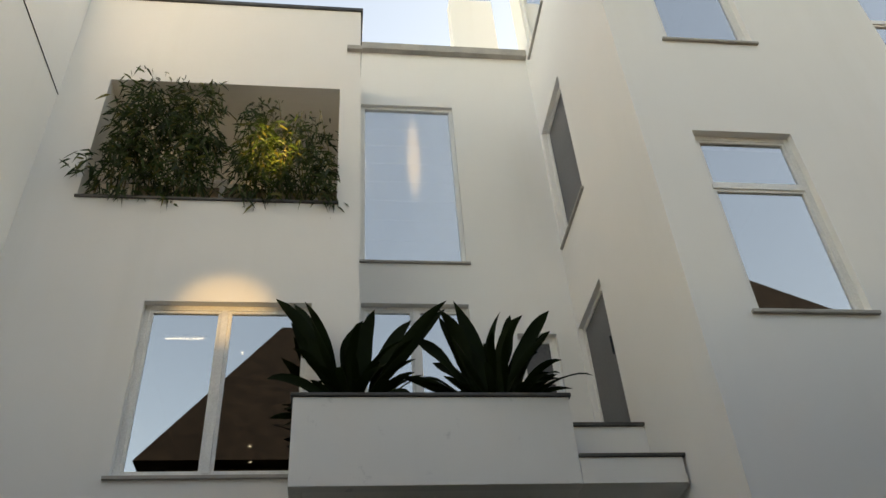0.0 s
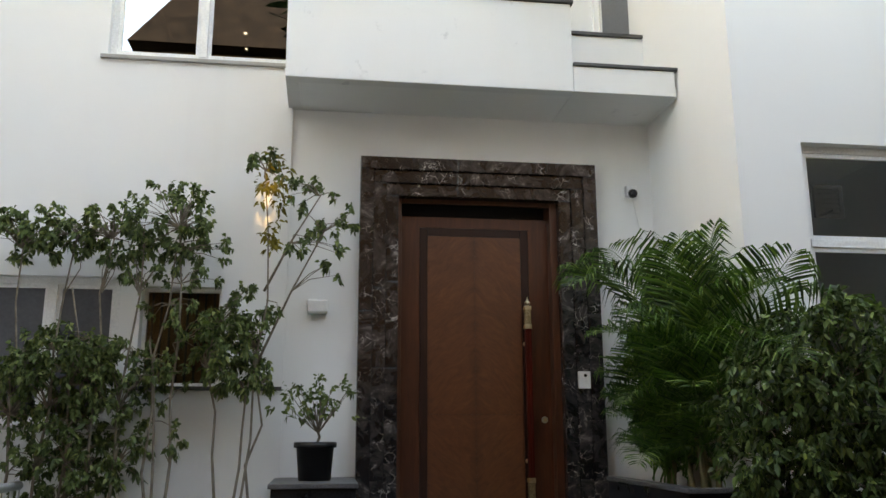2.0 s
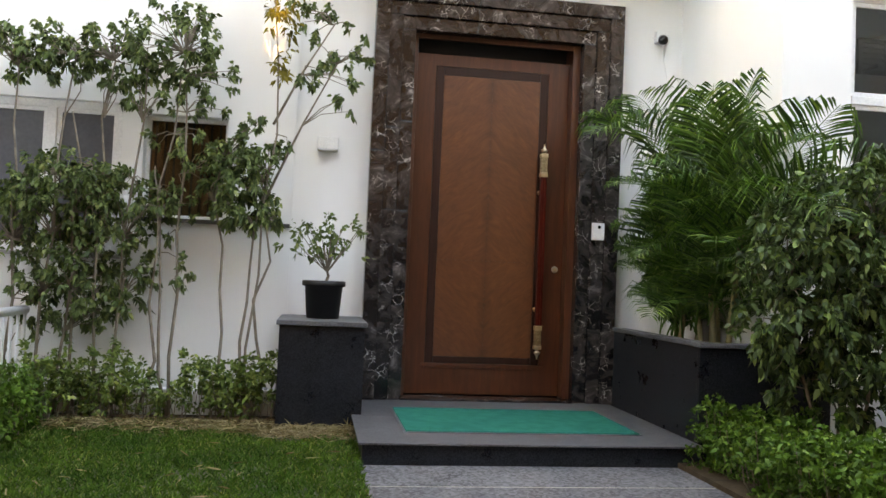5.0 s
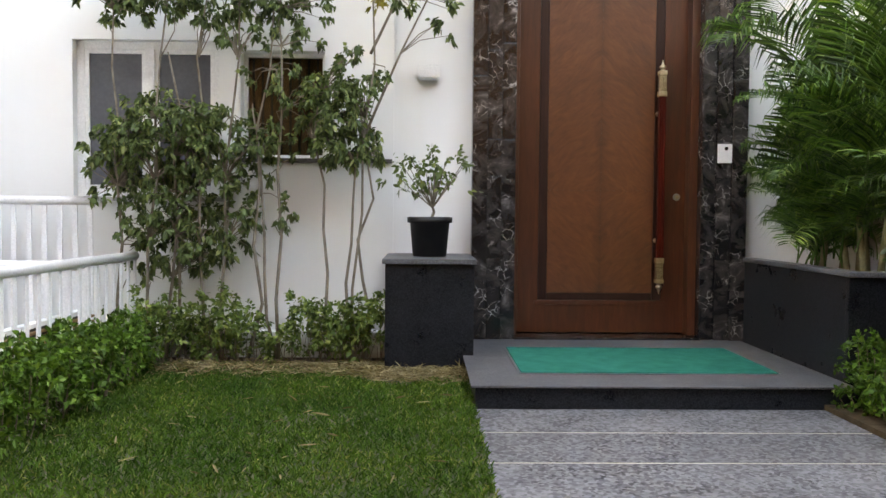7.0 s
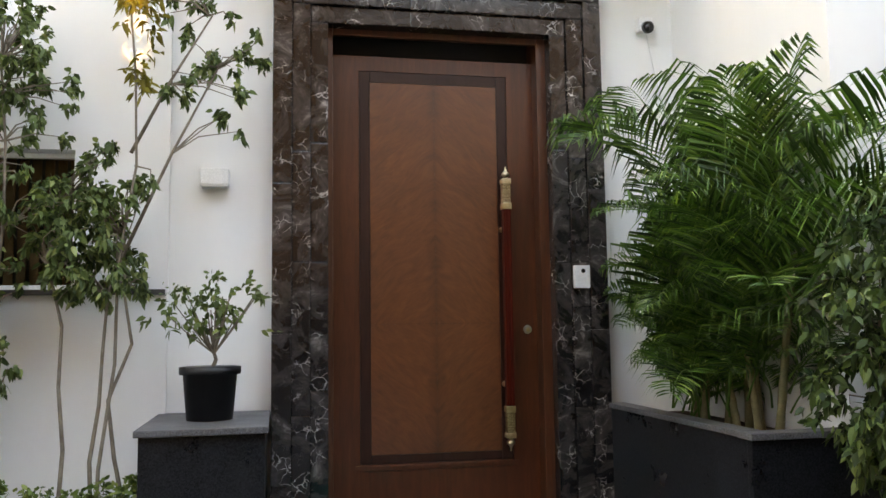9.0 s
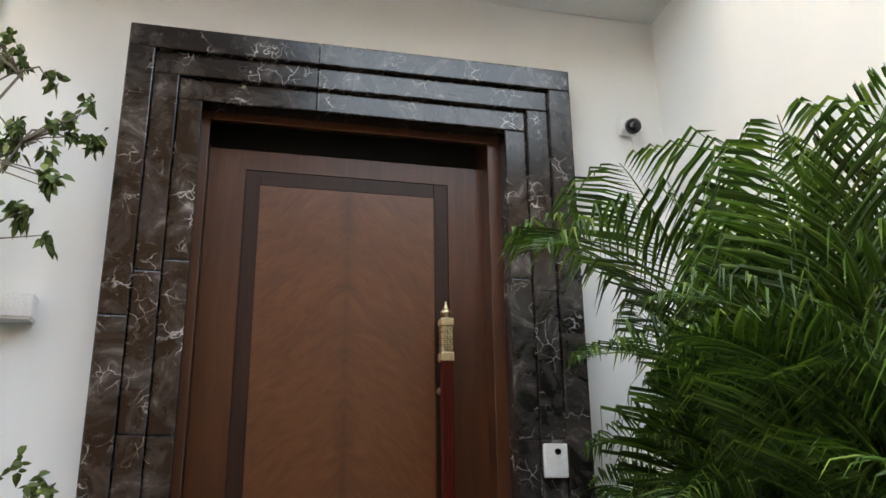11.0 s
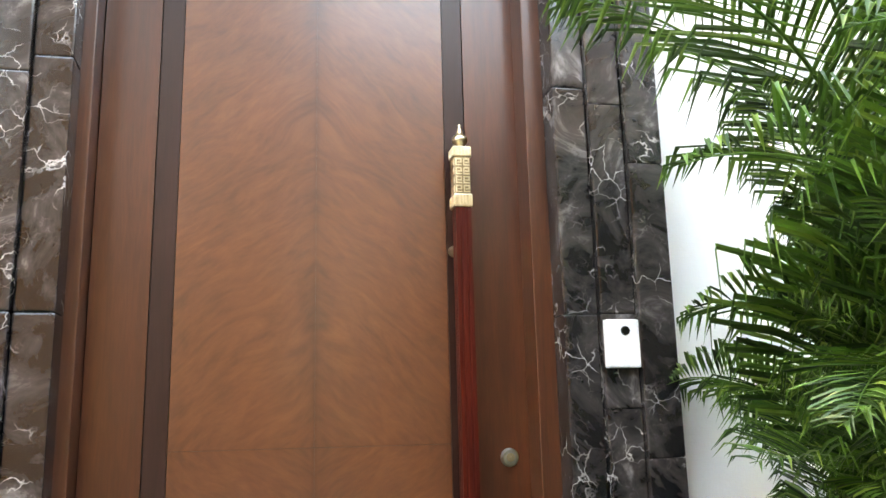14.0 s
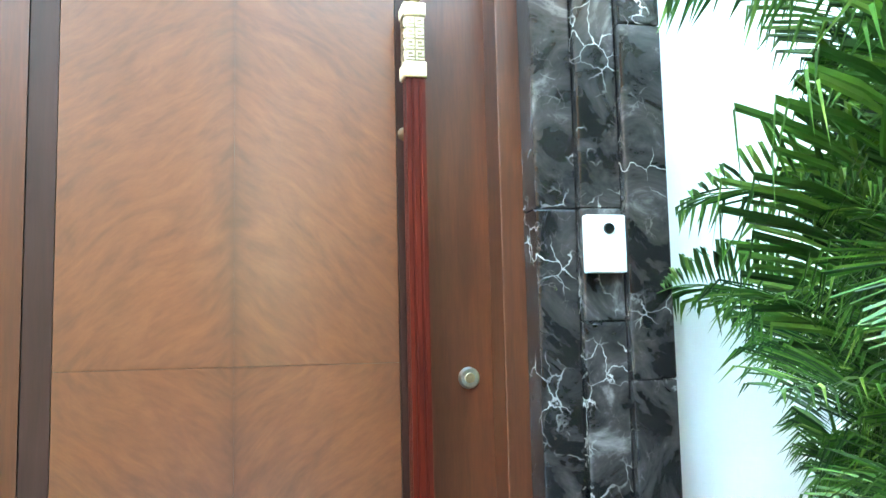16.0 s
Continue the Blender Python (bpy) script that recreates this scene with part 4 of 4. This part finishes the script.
part("side_panel", Shape().box(1.045, -1.6, 0.0, 1.08, -0.004, 0.71, 0.003), GRANITE, planter)
part("front_panel", Shape().box(1.03, -1.645, -0.1, 1.95, -1.605, 0.71, 0.003), GRANITE, planter)
part("rim", Shape().box(1.03, -1.55, 0.712, 1.14, -0.004, 0.742, 0.005), GRANITE_TOP, planter, "grey granite rim")
part("rim", Shape().box(1.015, -1.67, 0.712, 1.97, -1.553, 0.742, 0.005), GRANITE_TOP, planter, "grey granite rim")
part("soil", Shape().box(1.08, -1.6, 0.0, 1.625, YD - 0.003, 0.66), SOIL, planter, "dark potting soil")


def frond_mesh(length, arch, seed, pairs=30):
    rr = np.random.default_rng(seed)
    s = Shape()
    pts = []
    p = Vector((0, 0, 0))
    for i in range(15):
        pts.append(p.copy())
        e = radians(78) - arch * (i / 14) ** 1.5
        p = p + Vector((math.cos(e), 0, math.sin(e))) * length / 14
    s.tube(pts, [0.011 * (1 - 0.85 * i / 14) for i in range(15)], 6)
    for i in range(pairs):
        f = 0.24 + 0.75 * i / pairs
        k = f * 14
        j = min(int(k), 13)
        q = pts[j].lerp(pts[j + 1], k - j)
        t = (pts[j + 1] - pts[j]).normalized()
        nrm = Vector((-t.z, 0, t.x))
        ll = length * (0.36 * math.sin(math.pi * min(1, 0.22 + 0.78 * (f - 0.24) / 0.76)) + 0.05) * rr.uniform(0.85, 1.1)
        for sg in (-1, 1):
            d = (t * rr.uniform(0.6, 0.85) + Vector((0, sg, 0)) * 0.9 + nrm * rr.uniform(0.2, 0.45)).normalized()
            w = 0.0105 * rr.uniform(0.85, 1.15)
            m1 = q + d * ll * 0.45 + Vector((0, 0, -ll * 0.02))
            m2 = q + d * ll * 0.8 + Vector((0, 0, -ll * 0.1))
            tip = q + d * ll + Vector((0, 0, -ll * rr.uniform(0.3, 0.5)))
            c = t * w
            v = nrm * w * 0.5
            s.add([q, m1 - c + v, m1, m1 + c + v, m2 - c * 0.8 + v, m2, m2 + c * 0.8 + v, tip], [(0, 1, 2), (0, 2, 3), (1, 4, 5, 2), (2, 5, 6, 3), (4, 7, 5), (5, 7, 6)])
    return s.mesh("frond", PALM)


FRONDS = [frond_mesh(L_, radians(ar), sd, 34) for L_, ar, sd in ((1.25, 62, 1), (1.45, 84, 2), (1.15, 44, 3), (1.35, 104, 4), (0.8, 90, 5), (0.7, 115, 6))]
palm = thing("areca_palm", "bushy green areca palm with arching feathery fronds", "palm")
rr = np.random.default_rng(8)


def palm_frond(mesh, at, turn, lean, roll, size):
    f = new("frond", mesh)
    f.parent = palm
    f.matrix_basis = Matrix.Translation(at) @ pose(0, 0, 0, 0, 0, turn) @ pose(0, 0, 0, roll, lean, 0) @ Matrix.Scale(size, 4)


TURNS = (205, 320, 250, 185, 290, 335, 225, 270, 160)
for k in range(9):
    bx, by = rr.uniform(1.36, 1.55), -0.4 - 0.8 * ((k * 5) % 9) / 8
    h = 0.26 + 0.64 * k / 8
    top = Vector((bx + rr.normal(-0.01, 0.05), by + rr.normal(-0.06, 0.09), 0.66 + h))
    sg = Shape()
    nr = 10
    sg.tube([Vector((bx, by, 0.62)).lerp(top, i / nr) for i in range(nr + 1)], [0.022 - 0.007 * i / nr + (0.003 if i % 2 else 0) for i in range(nr + 1)], 9)
    part("cane", sg, CANE, palm, "ringed green brown cane", True)
    for q in range(7):
        # young fronds stand upright, older ones lean out towards the garden; none reaches into the two walls
        turn = TURNS[(q + 2 * k) % 9] + rr.normal(0, 9)
        if top.y <= -0.95:
            turn = min(turn, 292)
        old = q / 6
        east, back, west = max(0.0, math.cos(radians(turn))), max(0.0, math.sin(radians(turn))), max(0.0, -math.cos(radians(turn)))
        blocked = east if top.y > -0.95 else 0.35 * east
        mesh = FRONDS[(2, 0, 2, 1, 0, 1, 3)[q]]
        size = rr.uniform(0.85, 1.08) * (1 - 0.5 * blocked) * (1 - 0.3 * back) * (1 - (0.42 if k < 7 else 0.2) * west)
        lean = -8 + 36 * old + rr.normal(0, 5) - 26 * blocked - 10 * back - (14 * old * west if k < 6 else 0)
        palm_frond(mesh, (top.x, top.y, top.z - 0.25 * old), turn, lean, rr.normal(0, 10), size)
# tall fronds that arch over towards the door
for k in range(0, 8, 2):
    palm_frond(FRONDS[(1, 0, 3, 1)[k % 4]], (1.44, -0.42 - 0.06 * k, 1.55 + 0.03 * (k % 3)), 176 + 13 * k, 2 + 5 * (k % 4), rr.normal(0, 8), 0.92 + 0.04 * (k % 4))
# short fronds that fill the corner before the wall
for k in range(34):
    palm_frond(FRONDS[(4, 2, 5)[k % 3]], (rr.uniform(1.3, 1.5), rr.uniform(-0.75, -0.25), rr.uniform(0.9, 1.75)), rr.uniform(205, 275), rr.uniform(-8, 26), rr.normal(0, 12), rr.uniform(0.45, 0.65))
for k in range(26):
    palm_frond(FRONDS[(5, 4)[k % 2]], (rr.uniform(1.28, 1.5), rr.uniform(-0.6, -0.12), rr.uniform(0.66, 0.95)), rr.uniform(205, 320), rr.uniform(-10, 22), rr.normal(0, 12), rr.uniform(0.5, 0.75))
# short young shoots at the foot
for k in range(44):
    palm_frond(FRONDS[(4, 5, 2)[k % 3]], (rr.uniform(1.32, 1.54), rr.uniform(-1.3, -0.15), rr.uniform(0.66, 1.4)), rr.uniform(190, 330), rr.uniform(-6, 30), rr.normal(0, 12), rr.uniform(0.5, 0.8))


# ---- wall shrubs ----
def wall_shrub(trunks, blobs, seed, material=LEAF, size=0.046, per=20, label="tall thin trunked ficus shrub against the white wall", twigs=1, name="ficus_shrub", group="shrubs along the wall", girth=0.0135):
    t = thing(name, label, "shrub", group=group)
    rr = np.random.default_rng(seed)
    P, S, D, C = clumps(blobs, per, size, seed)
    D[:, 2] -= 0.4
    for pts in trunks:
        part("trunk", Shape().tube([(x + rr.normal(0, 0.008), y, z) for x, y, z in pts], [girth * (1 - 0.55 * i / (len(pts) - 1)) for i in range(len(pts))], 8), BARK, t, smooth=True)
    ends = [Vector(p) for pts in trunks for p in pts[1:]]
    tw = Shape()
    for c in C[::twigs]:
        c = Vector(c)
        a = min(ends, key=lambda e: (e - c).length + (2 if e.z > c.z + 0.1 else 0))
        if (a - c).length < 1.1:
            mid = a.lerp(c, 0.5) + Vector((rr.normal(0, 0.03), rr.normal(0, 0.03), 0.03))
            tw.tube([a, mid, c], [0.006, 0.004, 0.002], 4, False)
    if tw.v:
        part("branch", tw, BARK, t)["kind"] = "stuff"
    pts, fcs = leaves(P, S, D, 0.56, 0.28, 0.35, seed)
    leaf_part("crown", pts, fcs, material, t)
    return t


def stem(x, z, lean=0.0, y=-0.38, steps=6, kink=0.03, z0=-0.02, sd=0):
    rr_ = np.random.default_rng(int(abs(x) * 1000) + sd)
    return [(x + lean * (i / steps) + rr_.normal(0, kink) * (i > 0), y + 0.1 * (i / steps), z0 + (z - z0) * i / steps) for i in range(steps + 1)]


wall_shrub([stem(-3.55, 2.5, -0.1), stem(-3.38, 2.6, 0.1), stem(-3.25, 1.8, 0.15)],
           [(-3.68, -0.25, 2.65, 0.24, 0.22, 0.2, 34), (-3.45, -0.25, 2.63, 0.36, 0.24, 0.24, 48), (-3.32, -0.3, 1.58, 0.42, 0.24, 0.32, 150), (-3.26, -0.3, 0.95, 0.36, 0.22, 0.44, 120), (-3.65, -0.28, 1.35, 0.26, 0.18, 0.3, 34)], 31)
wall_shrub([stem(-2.98, 2.6, -0.05), stem(-2.86, 2.6, 0.1), stem(-3.1, 2.2, -0.15)],
           [(-3.0, -0.25, 2.65, 0.34, 0.24, 0.24, 53), (-2.75, -0.25, 2.43, 0.3, 0.22, 0.2, 24), (-2.95, -0.3, 1.55, 0.32, 0.2, 0.26, 64), (-2.9, -0.3, 1.0, 0.32, 0.2, 0.38, 60)], 32)
wall_shrub([stem(-2.45, 2.7, 0.0), stem(-2.68, 2.5, 0.2), stem(-2.45, 1.8, -0.2, sd=2)],
           [(-2.55, -0.25, 2.78, 0.36, 0.24, 0.3, 58), (-2.3, -0.25, 2.53, 0.25, 0.2, 0.3, 26), (-2.5, -0.28, 2.0, 0.34, 0.2, 0.35, 21), (-2.6, -0.3, 1.5, 0.3, 0.2, 0.2, 27), (-2.42, -0.34, 1.05, 0.06, 0.06, 0.1, 5)], 33)
wall_shrub([stem(-2.08, 1.9, -0.1), stem(-2.0, 1.7, 0.12), stem(-1.85, 1.75, 0.05)],
           [(-2.12, -0.3, 1.8, 0.26, 0.2, 0.24, 91), (-1.95, -0.3, 1.55, 0.24, 0.2, 0.16, 54), (-1.9, -0.3, 2.05, 0.16, 0.14, 0.2, 17)], 34)
slim = wall_shrub([stem(-1.92, 3.2, 0.15), [(-1.85, -0.3, 1.6), (-1.6, -0.28, 2.2), (-1.35, -0.3, 2.7)], [(-1.8, -0.3, 2.2), (-1.6, -0.28, 2.6), (-1.4, -0.3, 3.0)]],
                  [(-1.85, -0.28, 3.25, 0.16, 0.14, 0.14, 9), (-1.62, -0.28, 3.05, 0.12, 0.1, 0.08, 5), (-1.35, -0.28, 2.85, 0.18, 0.12, 0.16, 9), (-1.5, -0.28, 2.55, 0.14, 0.12, 0.16, 7), (-1.22, -0.28, 2.45, 0.1, 0.1, 0.16, 6), (-1.14, -0.28, 2.75, 0.1, 0.08, 0.16, 5), (-1.45, -0.28, 3.05, 0.12, 0.1, 0.12, 5), (-1.72, -0.28, 2.05, 0.08, 0.08, 0.2, 3)], 35, label="slender ficus with sparse leaves and yellow top", twigs=1, girth=0.011)
P, S, D, _ = clumps([(-1.78, -0.28, 3.12, 0.1, 0.09, 0.24, 24), (-1.79, -0.28, 2.75, 0.05, 0.05, 0.22, 10)], 8, 0.06, 36)
pts, fcs = leaves(P, S, D, 0.4, 0.25, 0.4, 36)
leaf_part("yellow_leaves", pts, fcs, LEAF_GOLD, slim, "top leaves coloured yellow as if sunlit")

low = thing("ground_cover", "low leafy green shrubs along the planting bed", "shrub")
blobs = []
rr = np.random.default_rng(41)
for k in range(46):
    gx_ = -3.4 + 1.72 * k / 45
    thin = -2.62 < gx_ < -2.3
    blobs.append((gx_, rr.uniform(-0.55, -0.38), rr.uniform(0.1, 0.2) if thin else rr.uniform(0.14, 0.38), 0.13, 0.11, 0.1 if thin else 0.16, 4 if thin else 13))
P, S, D, C = clumps(blobs, 11, 0.046, 41)
D[:, 2] += 0.5
pts, fcs = leaves(P, S, D, 0.46, 0.28, 0.25, 41)
leaf_part("crown", pts, fcs, LEAF_LOW, low)
tw = Shape()
for c in C[::4]:
    tw.tube([(c[0] + rr.normal(0, 0.04), -0.48, -0.02), tuple(c)], [0.004, 0.002], 4, False)
part("stem", tw, BARK, low)["kind"] = "stuff"


def hedge(name, x0, x1, y0, y1, top, seed, count, label):
    t = thing(name, label, "hedge")
    rr = np.random.default_rng(seed)
    bl = []
    for _ in range(count):
        bl.append((rr.uniform(x0 + 0.08, x1 - 0.08), rr.uniform(y0, y1), rr.uniform(0.03, top - 0.06), 0.1, 0.1, 0.08, 4))
    P, S, D, C = clumps(bl, 13, 0.04, seed)
    D[:, 2] += 0.55
    P[:, 2] = np.maximum(P[:, 2], 0.0)
    pts, fcs = leaves(P, S, D, 0.5, 0.25, 0.2, seed)
    leaf_part("crown", pts, fcs, LEAF_BRIGHT, t)
    tw = Shape()
    for c in C[::5]:
        tw.tube([(c[0] * 0.8 + 0.2 * (x0 + x1) / 2, c[1], -0.02), tuple(c)], [0.005, 0.002], 4, False)
    part("stem", tw, BARK, t)["kind"] = "stuff"


hedge("left_hedge", -3.6, -3.12, -4.6, -0.75, 0.4, 51, 520, "low clipped bright green hedge beside the lawn")
hedge("right_hedge", 0.88, 1.5, -4.4, -1.76, 0.38, 52, 600, "low clipped bright green hedge beside the path")

big = wall_shrub([stem(1.6, 1.3, 0.1, y=-2.25, z0=-0.05), stem(1.78, 1.4, 0.1, y=-2.2, z0=-0.05), stem(1.92, 1.3, 0.2, y=-2.3, z0=-0.05), stem(1.5, 1.1, -0.15, y=-2.2, z0=-0.05)],
                 [(1.72, -2.3, 1.3, 0.6, 0.45, 0.62, 340), (1.36, -2.25, 1.1, 0.36, 0.4, 0.58, 190), (2.15, -2.4, 1.15, 0.6, 0.45, 0.65, 260), (1.75, -2.3, 0.62, 0.62, 0.42, 0.32, 150)], 61, LEAF_DARK, 0.052, 19, "large dense dark green ficus shrub", 6, "large_shrub", "")

# ---- strap leaved plants on the balcony ----


def strap_plant(x, seed):
    t = thing("strap_leaf_plant", "large strap-leaved plant in the balcony planter, coloured as a silhouette", "plant", group="strap-leaved plants")
    rr = np.random.default_rng(seed)
    for k in range(76):
        up = k < 17
        az = (0.0 if k % 2 else math.pi) + rr.normal(0, 0.55) if up else rr.uniform(0, 2 * math.pi)
        e = radians(rr.uniform(56, 89) if up else rr.uniform(16, 62))
        L_ = rr.uniform(0.75, 1.55) if up else rr.uniform(0.45, 1.0)
        w = rr.uniform(0.06, 0.088) if up else rr.uniform(0.028, 0.045)
        bend = radians(rr.choice([10, 25, 70], p=[0.45, 0.35, 0.2]) if up else rr.uniform(20, 75))
        twist = rr.uniform(0.7, 1.5) * rr.choice([-1, 1]) if up else rr.normal(0, 0.8)
        wave = rr.uniform(0, 6.3)
        d = Vector((math.cos(az), math.sin(az) * 0.5, 0)).normalized()
        sd = Vector((-d.y, d.x, 0))
        p = Vector((x + rr.normal(0, 0.07), -0.25 + rr.normal(0, 0.05), 4.65))
        rows = []
        s = Shape()
        for i in range(13):
            f = i / 12
            rise = min(1.0, max(0.0, (f - 0.18) / 0.44))
            ww = w * (0.2 + 0.8 * rise * rise * (3 - 2 * rise)) * (1 - max(0.0, (f - 0.62) / 0.38) ** 3.0) + 0.002
            ww *= 1 + 0.1 * math.sin(9 * f + wave)
            ee = e - f ** 3 * bend
            ax = d * math.cos(ee) + Vector((0, 0, math.sin(ee))) + sd * 0.1 * math.sin(5 * f + wave)
            turn = twist + 0.5 * math.sin(4 * f + wave)
            cross = sd * math.cos(turn) + ax.cross(sd) * math.sin(turn)
            fold_ = ax.cross(cross) * ww * 0.3
            rows += [p - cross * ww + fold_, p.copy(), p + cross * ww + fold_]
            p = p + ax * L_ / 12
        s.add(rows, [(3 * i + a, 3 * i + a + 1, 3 * i + a + 4, 3 * i + a + 3) for i in range(12) for a in (0, 1)])
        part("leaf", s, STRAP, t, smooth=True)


strap_plant(-1.18, 71)
strap_plant(0.12, 72)
moss = thing("planter_ground_cover", "fine low green plants along the planter rim", "plant")
P, S, D, _ = clumps([(-0.9 + 0.09 * k, -0.4, 4.7, 0.06, 0.06, 0.04, 4) for k in range(14)], 7, 0.03, 73)
pts, fcs = leaves(P, S, D, 0.5, 0.2, 0.1, 73)
leaf_part("crown", pts, fcs, LEAF_DARK, moss)

# ---- railings ----


def railing(name, a, b, top, label, spacing=0.13, low=0.0):
    a, b = Vector(a), Vector(b)
    t = thing(name, label, "railing")
    part("handrail", Shape().tube([a + Vector((0, 0, top)), b + Vector((0, 0, top))], [0.032, 0.032], 12), WHITE_METAL, t, smooth=True)
    part("bottom_rail", Shape().tube([a + Vector((0, 0, low + 0.05)), b + Vector((0, 0, low + 0.05))], [0.016, 0.016], 8), WHITE_METAL, t)
    d = (b - a).normalized()
    n_ = int((b - a).length / spacing)
    for i in range(n_ + 1):
        p = a.lerp(b, i / n_)
        s = Shape().box(-0.019, -0.006, low if i % 9 == 0 else low + 0.05, 0.019, 0.006, top - 0.02, 0.002)
        o = part("baluster", s, WHITE_METAL, t)
        o.matrix_basis = Matrix.Translation(p) @ pose(0, 0, 0, 0, 0, math.degrees(math.atan2(d.y, d.x)))
    return t


railing("garden_railing", (-3.5, -0.28, 0), (-3.62, -5.0, 0), 0.735, "white painted metal railing behind the hedge", low=-0.03)
railing("ramp_railing", (-3.85, -0.2, 0), (-4.74, -0.2, 0), 1.13, "white painted metal railing beside the house wall", 0.1, low=-0.03)
railing("cross_railing", (-4.74, -0.95, 0), (-3.6, -0.95, 0), 0.70, "white painted metal railing across the ramp", 0.11, low=-0.03)
railing("right_railing", (1.95, -2.9, 0), (4.5, -2.9, 0), 0.75, "white painted metal railing behind the large shrub", 0.13, low=-0.06)
louvre = thing("basement_louvre", "dark slatted basement vent in a low white wall", "vent")
part("frame", Shape().box(-3.86, -4.6, -0.03, -3.8, -0.3, 0.36, 0.004), WALL, louvre, "white low wall")
part("backing", Shape().box(-3.7995, -4.55, 0.03, -3.794, -0.35, 0.33), BLACK_PLASTIC, louvre)
for k in range(8):
    part("slat", Shape().box(-3.793, -4.55, 0.04 + k * 0.037, -3.765, -0.35, 0.056 + k * 0.037), CURTAIN, louvre)

# ---- neighbouring house across the garden ----
def neighbour(x0, x1, ridge0, ridge1, windows, label):
    t = thing("neighbour_house", label, "house", group="houses across the garden")
    part("wall", Shape().box(x0 + 0.7, -20, -0.3, x1 - 0.7, -12.5, 10.298), FACADE_B, t)
    rf = Shape().add([(x0, -20.5, 10.3), (x1, -20.5, 10.3), (x1, -12, 10.3), (x0, -12, 10.3), (ridge0, -16.2, 17), (ridge1, -16.2, 17)],
                     [(0, 1, 5, 4), (1, 2, 5), (2, 3, 4, 5), (3, 0, 4), (3, 2, 1, 0)])
    part("roof", rf, ROOF, t, "dark tiled roof")
    for a, b, c, d in windows:
        w = part("window", holed(a, b, c, d, -12.53, -12.5, [(a + 0.08, b - 0.08, c + 0.08, d - 0.08)]), CURTAIN, t, "brown framed window")
        part("pane", Shape().box(a + 0.08, -12.52, c + 0.08, b - 0.08, -12.502, d - 0.08), GLASS_DARK, w)


neighbour(-6.2, 0.8, -3.25, -2.9, [(-5.4, -4.0, 4.5, 6.3), (-1.4, 0.05, 4.5, 6.3), (-4.9, -3.9, 8.0, 9.6)], "neighbouring house with a steep dark hipped roof")
neighbour(7.1, 16.5, 9.8, 11.5, [(9.0, 10.8, 4.5, 6.3)], "wide neighbouring house with a dark hipped roof")


def flat_house(x0, x1, y0, y1, top, windows, label):
    """A flat-roofed block; windows (x0, x1, z0, z1) on the face towards +y."""
    t = thing("neighbour_house", label, "house", group="houses across the garden")
    part("wall", Shape().box(x0, y0, -0.3, x1, y1, top), FACADE_B, t)
    part("roof", Shape().box(x0 - 0.1, y0 - 0.1, top + 0.002, x1 + 0.1, y1 + 0.1, top + 0.25, 0.02), ROOF, t, "dark flat roof slab")
    for a, b, c, d in windows:
        w = part("window", holed(a, b, c, d, y1 + 0.002, y1 + 0.03, [(a + 0.08, b - 0.08, c + 0.08, d - 0.08)]), CURTAIN, t, "brown framed window")
        part("pane", Shape().box(a + 0.08, y1 + 0.002, c + 0.08, b - 0.08, y1 + 0.02, d - 0.08), GLASS_DARK, w)


# unseen block added to weaken the sky's reflection in the door
flat_house(0.25, 7.6, -19, -12.6, 8.6, [(1.4, 3.0, 4.5, 6.3), (4.4, 5.8, 4.5, 6.3)], "unseen flat-roofed block added between the neighbouring houses")

# ---- paving ----
path = thing("garden_path", "grey flamed granite slabs with pale joint strips", "path", kind="structure")
part("base", Shape().box(-1.13, -11, -0.3, 0.92, -1.738, -0.0352), STRIP, path, "pale bedding strip")
y = -1.738
me = None
k = 0
while y > -10.5:
    dy = 0.515
    if me is None:
        me = Shape().box(-1.025, -dy + 0.012, -0.03, 1.025, 0, 0, 0.003).mesh("slab", PAVING)
    ob = new("slab", me)
    ob.parent = path
    ob.matrix_basis = pose(-0.105, y, -0.034)
    y -= dy
    k += 1
